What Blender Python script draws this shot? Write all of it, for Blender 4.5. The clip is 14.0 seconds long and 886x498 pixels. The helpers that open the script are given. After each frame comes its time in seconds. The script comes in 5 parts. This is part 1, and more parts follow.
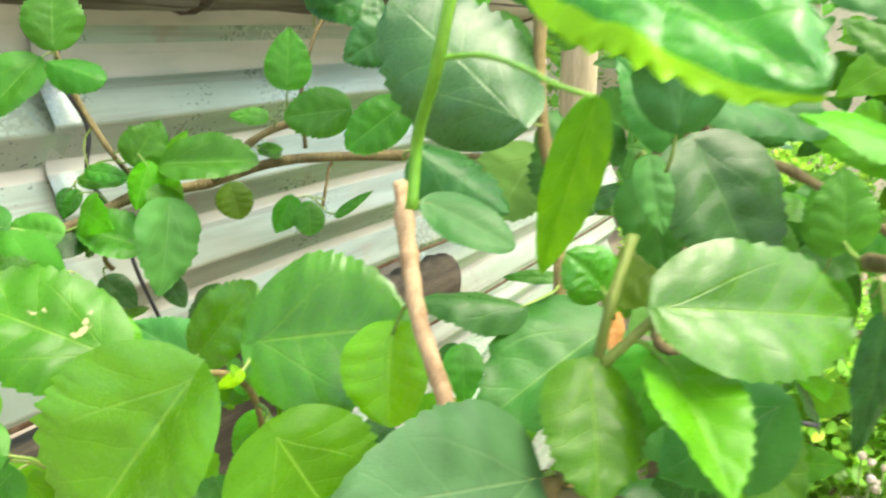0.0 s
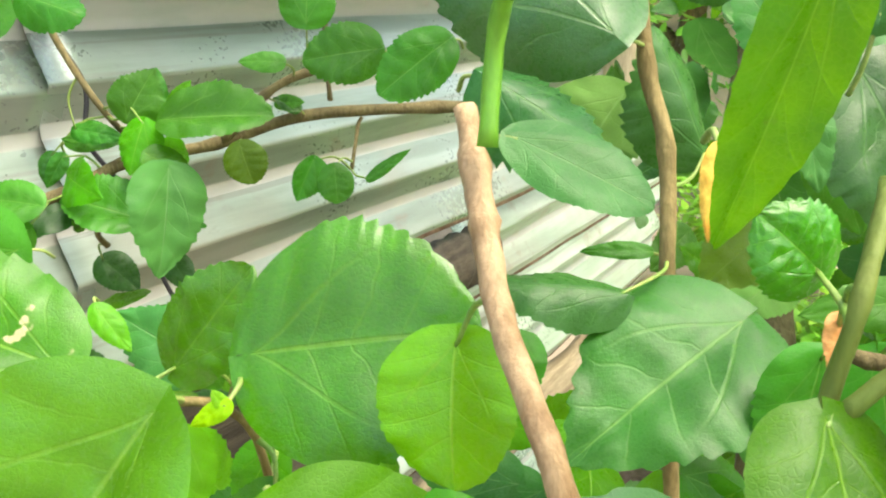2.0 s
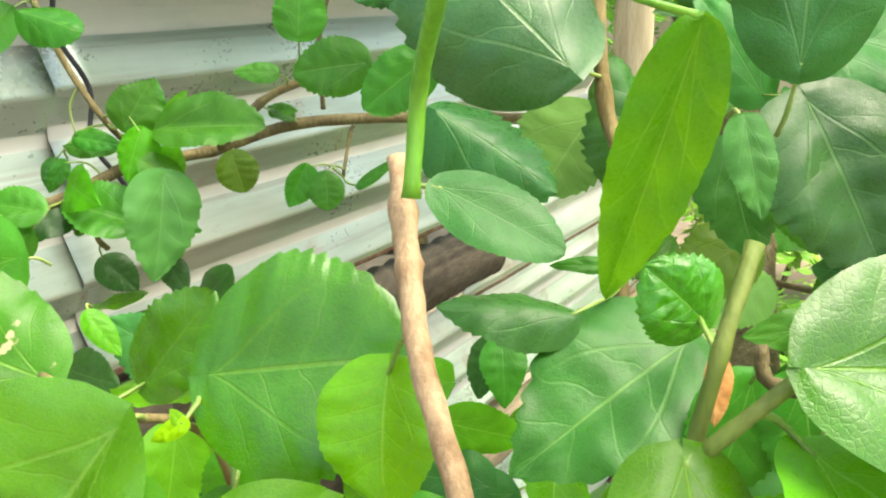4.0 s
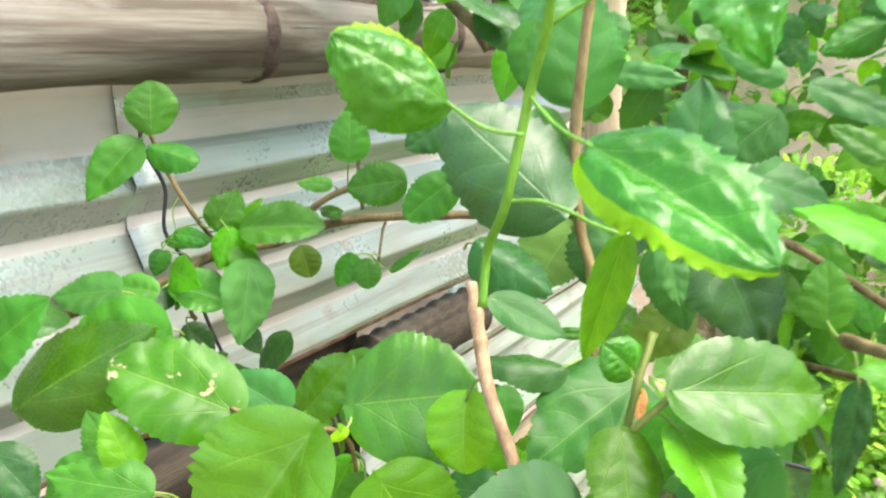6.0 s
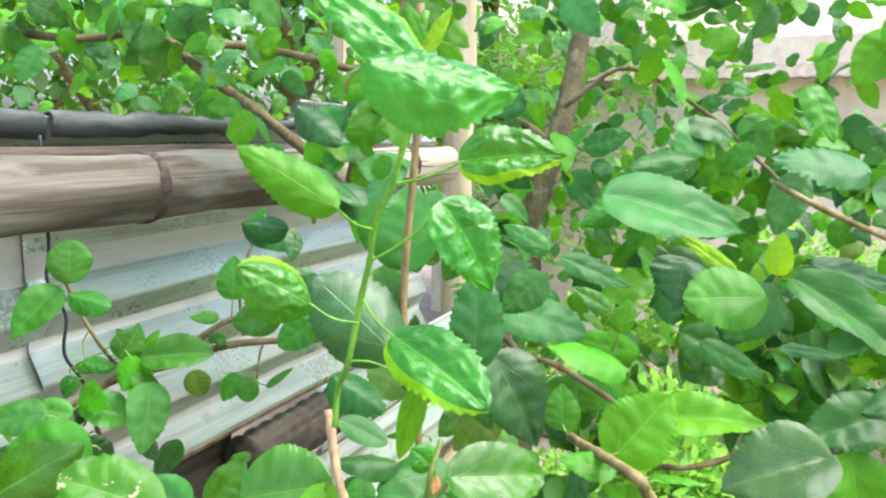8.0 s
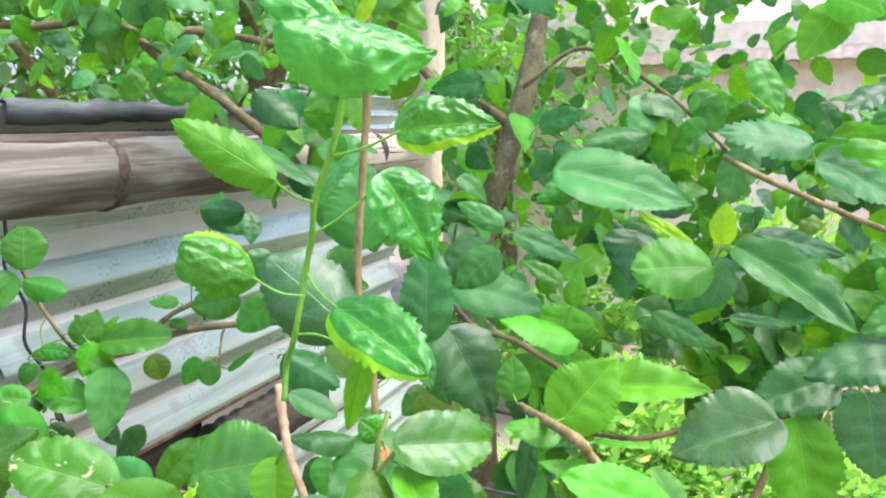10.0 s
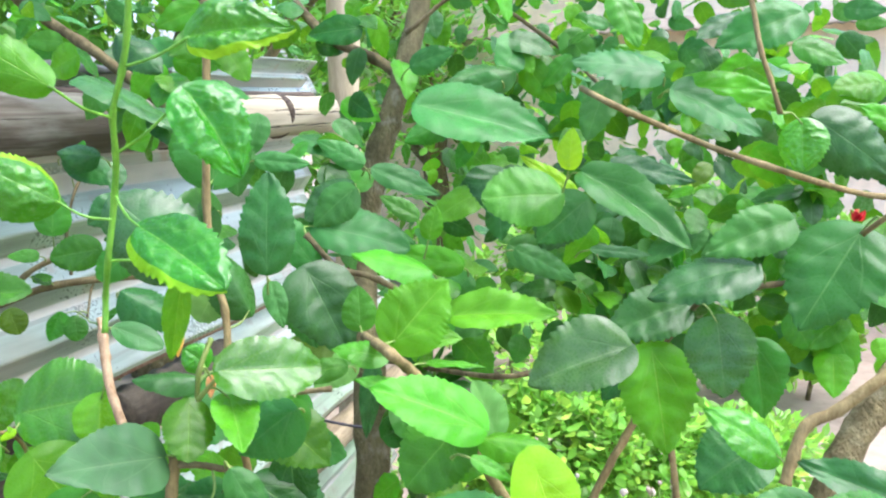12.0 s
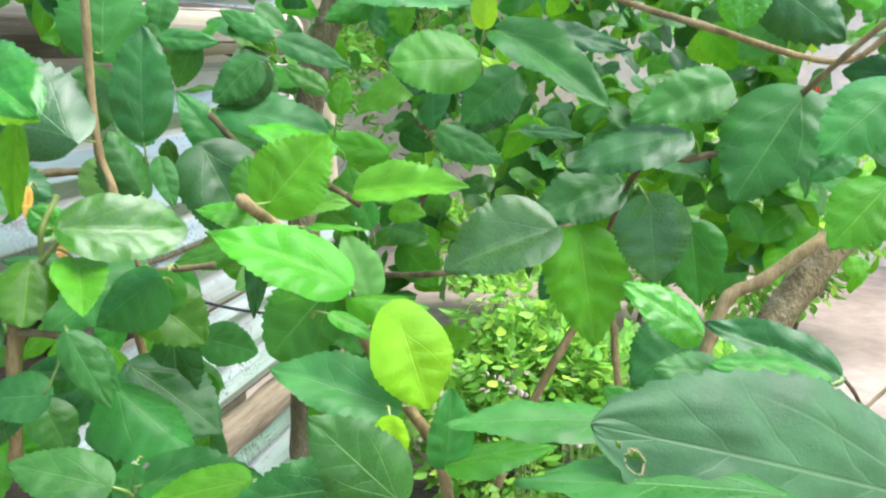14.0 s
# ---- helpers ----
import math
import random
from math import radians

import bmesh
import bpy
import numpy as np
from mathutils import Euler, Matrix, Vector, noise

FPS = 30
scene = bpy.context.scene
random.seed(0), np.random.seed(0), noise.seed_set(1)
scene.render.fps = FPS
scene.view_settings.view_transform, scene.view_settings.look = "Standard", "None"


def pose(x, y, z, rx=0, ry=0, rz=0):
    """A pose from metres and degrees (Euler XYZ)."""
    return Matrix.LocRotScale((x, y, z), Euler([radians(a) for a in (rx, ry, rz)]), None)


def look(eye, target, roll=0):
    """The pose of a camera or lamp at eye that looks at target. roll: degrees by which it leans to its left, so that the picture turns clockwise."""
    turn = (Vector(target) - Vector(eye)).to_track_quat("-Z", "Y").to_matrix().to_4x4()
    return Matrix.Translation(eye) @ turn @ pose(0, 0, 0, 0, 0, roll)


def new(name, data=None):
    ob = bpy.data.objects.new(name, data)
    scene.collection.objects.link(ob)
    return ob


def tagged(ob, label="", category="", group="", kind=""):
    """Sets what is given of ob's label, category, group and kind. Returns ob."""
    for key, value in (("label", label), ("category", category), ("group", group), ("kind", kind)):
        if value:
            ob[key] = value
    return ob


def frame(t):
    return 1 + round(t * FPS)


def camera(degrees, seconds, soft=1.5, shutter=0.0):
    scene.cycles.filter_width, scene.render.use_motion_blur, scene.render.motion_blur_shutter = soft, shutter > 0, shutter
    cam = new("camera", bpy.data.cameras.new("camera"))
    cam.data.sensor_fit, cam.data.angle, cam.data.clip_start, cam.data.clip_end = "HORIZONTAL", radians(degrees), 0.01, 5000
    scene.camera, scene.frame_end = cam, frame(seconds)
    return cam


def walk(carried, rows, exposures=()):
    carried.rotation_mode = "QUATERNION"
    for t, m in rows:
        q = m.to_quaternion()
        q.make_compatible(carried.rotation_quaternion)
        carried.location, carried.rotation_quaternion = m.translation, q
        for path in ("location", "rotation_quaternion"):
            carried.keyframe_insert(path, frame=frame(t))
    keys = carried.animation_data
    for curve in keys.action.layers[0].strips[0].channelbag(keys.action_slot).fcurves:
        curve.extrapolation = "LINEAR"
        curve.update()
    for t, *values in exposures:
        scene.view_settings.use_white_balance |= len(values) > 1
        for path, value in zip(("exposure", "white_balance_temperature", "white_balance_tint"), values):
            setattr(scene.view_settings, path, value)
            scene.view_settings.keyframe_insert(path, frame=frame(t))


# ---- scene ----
cam = camera(58.4, 14.0, soft=2.1, shutter=0.45)
PATH = [
    (0, (0.0000, 0.0000, 1.4500), (0.0000, 1.9260, 0.9110), 0.71),
    (0.5, (-0.0184, 0.0407, 1.4244), (-0.0940, 1.9541, 0.8472), -0.20),
    (1, (-0.0153, 0.0773, 1.4167), (-0.1017, 1.9842, 0.8199), -0.71),
    (1.5, (-0.0162, 0.0926, 1.4229), (-0.1048, 1.9956, 0.8139), -0.40),
    (2, (-0.0136, 0.1004, 1.4197), (-0.0953, 2.0041, 0.8122), -0.69),
    (2.5, (0.0038, 0.0966, 1.4278), (-0.0889, 1.9961, 0.8040), -0.80),
    (2.7, (0.0091, 0.0961, 1.4348), (-0.0983, 1.9865, 0.7907), -1.01),
    (4.8, (0.0036, 0.0664, 1.4379), (-0.1141, 1.9718, 0.8414), -0.16),
    (5, (0.0004, 0.0519, 1.4454), (-0.1141, 1.9615, 0.8621), -0.16),
    (5.5, (-0.0122, 0.0053, 1.4668), (-0.1184, 1.9227, 0.9079), -0.36),
    (6, (-0.0182, -0.0718, 1.5034), (-0.0783, 1.8640, 1.0045), -0.01),
    (6.5, (-0.0242, -0.1384, 1.5315), (-0.0083, 1.8102, 1.0811), 0.29),
    (7, (-0.0278, -0.1919, 1.5620), (0.0744, 1.7659, 1.1660), 0.59),
    (7.5, (-0.0232, -0.2341, 1.5846), (0.1950, 1.7269, 1.2580), 1.22),
    (8, (-0.0098, -0.2614, 1.5911), (0.2565, 1.6998, 1.3034), 1.07),
    (8.2, (-0.0027, -0.2690, 1.5870), (0.2760, 1.6896, 1.2934), 0.99),
    (10.5, (0.0239, -0.2756, 1.5774), (0.3548, 1.6720, 1.2653), -0.05),
    (11, (0.0494, -0.2801, 1.5696), (0.4216, 1.6592, 1.2522), -0.00),
    (11.5, (0.0769, -0.2801, 1.5527), (0.4990, 1.6442, 1.2077), -0.44),
    (12, (0.0939, -0.2845, 1.5392), (0.5414, 1.6302, 1.1736), -0.70),
    (12.5, (0.1072, -0.2859, 1.5222), (0.5574, 1.6207, 1.1191), -0.98),
    (13, (0.1237, -0.2854, 1.5054), (0.5828, 1.6162, 1.0892), -0.67),
    (13.5, (0.1527, -0.2755, 1.4861), (0.6047, 1.6220, 1.0444), -0.76),
    (14, (0.1730, -0.2583, 1.4677), (0.6183, 1.6295, 0.9798), -0.84),
]
# the exposure and white balance drift a little on the way
EXPOSURE = [(0.0, 2.19, 6800, 9), (2.0, 2.15, 6800, 9), (5.0, 2.13, 6750, 11), (7.0, 2.25, 5950, 27), (8.0, 2.06, 5900, 17),
            (10.5, 2.06, 5650, 23), (12.0, 2.10, 5600, 20), (14.0, 1.92, 5600, 18)]
walk(cam, [(t, look(eye, target, roll)) for t, eye, target, roll in PATH], EXPOSURE)

# ---- daylight: a bright overcast sky with a wide, weak sun ----
SUN_UP, SUN_TURN = 66.0, 110.0
world = bpy.data.worlds.new("overcast_sky")
scene.world = world
world.use_nodes = True
wn, wl = world.node_tree.nodes, world.node_tree.links
sky = wn.new("ShaderNodeTexSky")
sky.sky_type, sky.sun_disc = "NISHITA", False
sky.sun_elevation, sky.sun_rotation = radians(SUN_UP), radians(SUN_TURN)
sky.dust_density, sky.air_density, sky.ozone_density = 5.0, 1.0, 0.3
wl.new(sky.outputs[0], wn["Background"].inputs[0])
wn["Background"].inputs[1].default_value = 0.15

sun_data = bpy.data.lights.new("sun", "SUN")
sun_data.energy, sun_data.angle, sun_data.color = 0.7, radians(45), (1.0, 0.96, 0.9)
sun = new("sun", sun_data)
_a, _e = radians(SUN_TURN), radians(SUN_UP)
sun.matrix_world = look((0, 0, 5), Vector((0, 0, 5)) - Vector((math.sin(_a) * math.cos(_e), math.cos(_a) * math.cos(_e), math.sin(_e))))


# ---- materials ----
class Nodes:
    """A small helper round one node material."""

    def __init__(self, name):
        self.m = bpy.data.materials.new(name)
        self.m.use_nodes = True
        self.t = self.m.node_tree
        self.bsdf = self.t.nodes["Principled BSDF"]
        self.out = self.t.nodes["Material Output"]

    def add(self, kind, **settings):
        n = self.t.nodes.new("ShaderNode" + kind)
        for key, value in settings.items():
            n.inputs[key].default_value = value
        return n

    def link(self, a, b):
        self.t.links.new(a, b)

    def math(self, op, a, b=None):
        n = self.t.nodes.new("ShaderNodeMath")
        n.operation = op
        for i, v in enumerate((a, b)):
            if v is None:
                continue
            if isinstance(v, (int, float)):
                n.inputs[i].default_value = v
            else:
                self.link(v, n.inputs[i])
        return n.outputs[0]

    def smooth(self, value, lo, hi, to_lo=0.0, to_hi=1.0):
        n = self.t.nodes.new("ShaderNodeMapRange")
        n.interpolation_type = "SMOOTHSTEP"
        self.link(value, n.inputs[0])
        for i, v in enumerate((lo, hi, to_lo, to_hi)):
            n.inputs[i + 1].default_value = v
        return n.outputs[0]

    def mix(self, fac, a, b, blend="MIX"):
        n = self.t.nodes.new("ShaderNodeMix")
        n.data_type, n.blend_type = "RGBA", blend
        for i, v in ((0, fac), (6, a), (7, b)):
            if isinstance(v, (int, float)):
                n.inputs[i].default_value = v
            elif isinstance(v, tuple):
                n.inputs[i].default_value = (*v, 1)
            else:
                self.link(v, n.inputs[i])
        return n.outputs[2]

    def noise(self, scale, detail=4, stretch=None, coords="Object", rough=0.55):
        tc = self.add("TexCoord")
        src = tc.outputs[coords]
        if stretch:
            mp = self.add("Mapping")
            mp.inputs["Scale"].default_value = stretch
            self.link(src, mp.inputs[0])
            src = mp.outputs[0]
        n = self.add("TexNoise", Scale=scale, Detail=detail, Roughness=rough)
        self.link(src, n.inputs["Vector"])
        return n.outputs["Fac"]

    def bump(self, height, strength, distance=0.002):
        n = self.add("Bump", Strength=strength, Distance=distance)
        self.link(height, n.inputs["Height"])
        self.link(n.outputs[0], self.bsdf.inputs["Normal"])
        return n.outputs[0]


def leaf_material(name, base, vein, glow, rough=0.3, through_share=0.4, gloss=0.2, coat=0.05, bitten=False, blister=0.55):
    """Leaf skin with midrib, side veins, mottling, wax gloss and light that comes through."""
    k = Nodes(name)
    tc = k.add("TexCoord")
    uv = k.add("SeparateXYZ")
    k.link(tc.outputs["UV"], uv.inputs[0])
    u = uv.outputs[0]
    side = k.math("ABSOLUTE", k.math("SUBTRACT", uv.outputs[1], 0.5))
    wob = k.noise(60, 2)
    mid = k.smooth(side, 0.004, 0.016, 1, 0)
    # side veins run forward from the midrib; two strong ones leave the base
    run = k.math("SUBTRACT", k.math("MULTIPLY", u, 5.0), k.math("MULTIPLY", side, 3.4))
    run = k.math("ADD", run, k.math("ADD", k.math("MULTIPLY", wob, 0.45), k.math("MULTIPLY", k.math("MULTIPLY", side, side), 3.0)))
    tri = k.math("ABSOLUTE", k.math("SUBTRACT", k.math("FRACT", run), 0.5))
    lat = k.math("MULTIPLY", k.smooth(tri, 0.010, 0.045, 1, 0), k.smooth(side, 0.3, 0.5, 1, 0.2))
    fan = k.math("ABSOLUTE", k.math("SUBTRACT", side, k.math("MULTIPLY", u, 0.62)))
    fan = k.math("MULTIPLY", k.smooth(fan, 0.004, 0.015, 1, 0), k.smooth(u, 0.3, 0.7, 1, 0))
    lat = k.math("MULTIPLY", lat, k.smooth(u, 0.05, 0.25))
    veins = k.math("MAXIMUM", mid, k.math("MAXIMUM", k.math("MULTIPLY", fan, 0.6), k.math("MULTIPLY", lat, 0.36)))
    net = k.add("TexVoronoi", Scale=720.0)
    net.feature = "DISTANCE_TO_EDGE"
    k.link(tc.outputs["Object"], net.inputs["Vector"])
    net = k.smooth(net.outputs["Distance"], 0.02, 0.14, 1, 0)
    blotch = k.noise(28, 3)
    fine = k.noise(420, 3)
    info, geo = k.add("ObjectInfo"), k.add("NewGeometry")
    ran = k.math("FRACT", k.math("ADD", info.outputs["Random"], geo.outputs["Random Per Island"]))
    col = k.mix(k.smooth(blotch, 0.35, 0.7), base, tuple(c * 1.45 for c in base))
    hsv = k.add("HueSaturation")
    k.link(k.smooth(ran, 0, 1, 0.490, 0.512), hsv.inputs["Hue"])
    k.link(k.smooth(k.math("FRACT", k.math("MULTIPLY", ran, 7.3)), 0, 1, 0.8, 1.3), hsv.inputs["Value"])
    k.link(col, hsv.inputs["Color"])
    col = k.mix(k.math("MULTIPLY", veins, 0.55), hsv.outputs[0], vein)
    cell = k.math("MULTIPLY", k.smooth(tri, 0.1, 0.5), k.smooth(side, 0.02, 0.12))
    col = k.mix(k.math("MULTIPLY", cell, 0.18), col, tuple(c * 0.55 for c in base))
    col = k.mix(k.math("MULTIPLY", net, 0.10), col, vein)
    speck = k.smooth(k.noise(170, 2), 0.73, 0.8)
    col = k.mix(k.math("MULTIPLY", speck, 0.35), col, (0.2, 0.16, 0.06))
    if bitten:
        col = k.mix(k.smooth(k.noise(75, 3), 0.66, 0.70), col, (0.55, 0.50, 0.25))
    k.link(col, k.bsdf.inputs["Base Color"])
    k.link(k.smooth(fine, 0.3, 0.7, rough - 0.06, rough + 0.12), k.bsdf.inputs["Roughness"])
    k.bsdf.inputs["Specular IOR Level"].default_value = gloss
    relief = k.math("ADD", k.math("MULTIPLY", veins, -0.4), k.math("MULTIPLY", k.noise(95, 2), blister))
    relief = k.math("ADD", relief, k.math("SUBTRACT", k.math("MULTIPLY", fine, 0.22), k.math("MULTIPLY", net, 0.05)))
    nrm = k.bump(relief, 0.5, 0.0011)
    k.bsdf.inputs["Coat Weight"].default_value = coat
    k.bsdf.inputs["Coat Roughness"].default_value = 0.2
    k.link(nrm, k.bsdf.inputs["Coat Normal"])
    tr = k.add("BsdfTranslucent")
    k.link(k.mix(0.75, col, glow), tr.inputs[0])
    k.link(nrm, tr.inputs["Normal"])
    mx = k.add("MixShader")
    mx.inputs[0].default_value = through_share
    k.link(k.bsdf.outputs[0], mx.inputs[1])
    k.link(tr.outputs[0], mx.inputs[2])
    k.link(mx.outputs[0], k.out.inputs[0])
    return k.m


LEAF = {
    "mid": leaf_material("leaf_green", (0.035, 0.158, 0.010), (0.17, 0.37, 0.06), (0.13, 0.38, 0.015), through_share=0.34),
    "bright": leaf_material("leaf_fresh_green", (0.056, 0.232, 0.004), (0.25, 0.46, 0.05), (0.23, 0.53, 0.008), through_share=0.38),
    "yellow": leaf_material("leaf_yellow_green", (0.195, 0.45, 0.003), (0.40, 0.58, 0.05), (0.42, 0.66, 0.005), through_share=0.40, coat=0.10),
    "lime": leaf_material("leaf_lime_green", (0.105, 0.325, 0.003), (0.34, 0.54, 0.05), (0.31, 0.58, 0.005), rough=0.24, through_share=0.40, gloss=0.35, coat=0.12),
    "dark": leaf_material("leaf_dark_green", (0.021, 0.090, 0.014), (0.09, 0.21, 0.05), (0.06, 0.20, 0.012), through_share=0.25, gloss=0.28),
    "lush": leaf_material("leaf_lush_green", (0.036, 0.150, 0.002), (0.19, 0.38, 0.03), (0.16, 0.40, 0.004), through_share=0.36, gloss=0.24),
    "bitten": leaf_material("leaf_bitten_green", (0.036, 0.150, 0.002), (0.19, 0.38, 0.03), (0.16, 0.40, 0.004), through_share=0.36, gloss=0.28, coat=0.08, bitten=True),
    "young": leaf_material("leaf_young_green", (0.036, 0.205, 0.005), (0.18, 0.42, 0.05), (0.15, 0.48, 0.010), rough=0.2, through_share=0.34, gloss=0.4, coat=0.2, blister=1.4),
    "cool": leaf_material("leaf_cool_green", (0.034, 0.138, 0.020), (0.15, 0.31, 0.08), (0.11, 0.34, 0.022), through_share=0.34),
    "deep": leaf_material("leaf_deep_green", (0.019, 0.088, 0.009), (0.16, 0.34, 0.07), (0.08, 0.26, 0.010), through_share=0.28, gloss=0.22, coat=0.08),
    "pale": leaf_material("leaf_grey_green", (0.040, 0.150, 0.028), (0.16, 0.32, 0.11), (0.10, 0.32, 0.04), rough=0.34, through_share=0.3),
    "grey": leaf_material("leaf_waxy_green", (0.037, 0.118, 0.017), (0.14, 0.27, 0.08), (0.09, 0.25, 0.03), rough=0.28, through_share=0.24, gloss=0.45, coat=0.14),
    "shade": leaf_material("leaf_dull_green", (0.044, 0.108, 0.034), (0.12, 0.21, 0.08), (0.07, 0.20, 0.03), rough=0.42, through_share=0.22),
    "glossy_bright": leaf_material("leaf_glossy_fresh", (0.048, 0.195, 0.004), (0.24, 0.44, 0.05), (0.20, 0.48, 0.008), rough=0.19, through_share=0.36, gloss=0.5, coat=0.16),
    "glossy_lush": leaf_material("leaf_glossy_lush", (0.032, 0.135, 0.002), (0.18, 0.37, 0.03), (0.15, 0.38, 0.004), rough=0.24, through_share=0.34, gloss=0.5, coat=0.16),
    "under": leaf_material("leaf_underside", (0.11, 0.255, 0.050), (0.22, 0.38, 0.12), (0.20, 0.44, 0.05), rough=0.5, through_share=0.42, gloss=0.15, coat=0.0),
    "olive": leaf_material("leaf_olive_green", (0.062, 0.125, 0.006), (0.16, 0.26, 0.04), (0.16, 0.32, 0.01), through_share=0.36),
}


def plain_leaf_material(name, base, glow, share=0.35):
    """Far leaves: colour changes from leaf to leaf."""
    k = Nodes(name)
    geo = k.add("NewGeometry")
    ran = geo.outputs["Random Per Island"]
    col = k.mix(k.smooth(ran, 0.0, 1.0), tuple(c * 0.55 for c in base), tuple(c * 1.6 for c in base))
    col = k.mix(k.smooth(ran, 0.9, 0.97), col, tuple(glow))
    k.link(col, k.bsdf.inputs["Base Color"])
    k.bsdf.inputs["Roughness"].default_value = 0.42
    tr = k.add("BsdfTranslucent")
    k.link(k.mix(0.5, col, glow), tr.inputs[0])
    mx = k.add("MixShader")
    mx.inputs[0].default_value = share
    k.link(k.bsdf.outputs[0], mx.inputs[1])
    k.link(tr.outputs[0], mx.inputs[2])
    k.link(mx.outputs[0], k.out.inputs[0])
    return k.m


def rough_material(name, a, b, scale, stretch=None, rough=0.8, bump=0.5, dist=0.002, spot=None, metal=0.0, spec=0.3):
    """Two-tone surface with coarse stains, fine grain and relief."""
    k = Nodes(name)
    big, small = k.noise(scale, 5, stretch), k.noise(scale * 7, 4, stretch)
    col = k.mix(k.smooth(big, 0.35, 0.65), a, b)
    col = k.mix(k.smooth(small, 0.3, 0.8, 0.0, 0.5), col, tuple(c * 0.55 for c in a))
    if spot:
        col = k.mix(k.smooth(k.noise(scale * 0.6, 6), 0.56, 0.68, 0, 0.8), col, spot)
    k.link(col, k.bsdf.inputs["Base Color"])
    k.link(k.smooth(small, 0.2, 0.8, rough - 0.1, min(1.0, rough + 0.12)), k.bsdf.inputs["Roughness"])
    k.bsdf.inputs["Metallic"].default_value = metal
    k.bsdf.inputs["Specular IOR Level"].default_value = spec
    k.bump(k.math("ADD", k.math("MULTIPLY", big, 0.6), small), bump, dist)
    return k.m


BARK = {
    "bark": rough_material("grey_brown_bark", (0.105, 0.084, 0.033), (0.21, 0.174, 0.074), 60, (1, 1, 0.4), bump=0.8),
    "trunk": rough_material("lichen_bark", (0.098, 0.086, 0.033), (0.19, 0.17, 0.072), 45, (1, 1, 0.5), bump=1.0, dist=0.004, spot=(0.27, 0.25, 0.17)),
    "limb": rough_material("mottled_tan_bark", (0.125, 0.104, 0.036), (0.24, 0.205, 0.082), 55, (1, 1, 0.6), bump=1.0, dist=0.004, spot=(0.26, 0.235, 0.11)),
    "tan": rough_material("tan_bark", (0.165, 0.127, 0.043), (0.305, 0.243, 0.094), 70, (1, 1, 0.35), bump=0.7, dist=0.0015),
    "stub": rough_material("dry_tan_bark", (0.26, 0.165, 0.075), (0.47, 0.335, 0.175), 110, (1, 1, 0.25), bump=0.6, dist=0.001),
    "green": rough_material("green_shoot", (0.11, 0.32, 0.015), (0.17, 0.42, 0.025), 80, (1, 1, 0.3), rough=0.45, bump=0.2, dist=0.0006, spec=0.5),
    "olive": rough_material("olive_twig", (0.105, 0.165, 0.020), (0.195, 0.235, 0.05), 80, (1, 1, 0.3), rough=0.6, bump=0.4, dist=0.001),
    "dark": rough_material("black_cable", (0.02, 0.022, 0.024), (0.04, 0.04, 0.045), 90, rough=0.5, bump=0.1),
}
LEAF["amber"] = rough_material("yellow_dry_bract", (0.62, 0.33, 0.04), (0.75, 0.50, 0.08), 120, rough=0.6, bump=0.3, dist=0.001)
LEAF["rim"] = rough_material("dried_leaf_edge", (0.22, 0.19, 0.07), (0.34, 0.30, 0.13), 200, rough=0.7, bump=0.3, dist=0.001)
LEAF["dry"] = rough_material("dry_orange_bract", (0.55, 0.24, 0.07), (0.68, 0.36, 0.13), 120, rough=0.7, bump=0.3, dist=0.001)
PETIOLE = rough_material("petiole_green", (0.16, 0.30, 0.04), (0.26, 0.34, 0.08), 120, rough=0.5, bump=0.1, dist=0.0004, spec=0.5)


def sheet_metal(name, dust=0.0, tone=1.0):
    """Galvanised sheet: dull streaky zinc, stains, dried dirt; dust is the share hidden by pale dirt."""
    k = Nodes(name)
    streak = k.noise(6, 5, (0.5, 0.5, 5))
    stain = k.noise(3.0, 6)
    grain = k.noise(160, 3)
    col = k.mix(k.smooth(streak, 0.35, 0.65), (0.255 * tone, 0.32 * tone, 0.245 * tone), (0.375 * tone, 0.45 * tone, 0.37 * tone))
    col = k.mix(k.smooth(stain, 0.5, 0.66, 0, 0.6), col, (0.36, 0.36, 0.28))
    col = k.mix(k.smooth(k.noise(14, 6), 0.58, 0.7, 0, 0.6), col, (0.30, 0.25, 0.18))
    line = k.noise(22, 4, (0.06, 1, 3.5))
    col = k.mix(k.smooth(line, 0.56, 0.66, 0, 0.4), col, (0.20, 0.185, 0.14))
    col = k.mix(k.smooth(k.noise(90, 4, (0.5, 1, 1)), 0.6, 0.75, 0, 0.15), col, (0.16, 0.15, 0.12))
    if dust:
        col = k.mix(k.smooth(k.noise(40, 5, (0.3, 1, 1)), 0.25, 0.6, dust - 0.35, dust), col, (0.52, 0.52, 0.44))
    k.link(col, k.bsdf.inputs["Base Color"])
    k.bsdf.inputs["Metallic"].default_value = 0.55 * (1 - dust)
    k.link(k.smooth(k.math("ADD", k.math("MULTIPLY", stain, 0.7), k.math("MULTIPLY", grain, 0.3)), 0.3, 0.7, 0.22 + 0.4 * dust, 0.46 + 0.4 * dust), k.bsdf.inputs["Roughness"])
    k.bump(k.math("ADD", streak, k.math("MULTIPLY", grain, 0.2)), 0.25, 0.002)
    return k.m


METAL = sheet_metal("galvanised_sheet")
# lighter copy for the low sheets: the sky's reflection put into the colour
SKYLIT_METAL = sheet_metal("skylit_galvanised_sheet", tone=1.45)
DUSTY = sheet_metal("dust_on_sheet", 0.8)
RUST_AND_SHADE = rough_material("sheet_rust_and_shade", (0.16, 0.09, 0.05), (0.30, 0.21, 0.14), 40, rough=0.85, bump=0.5)


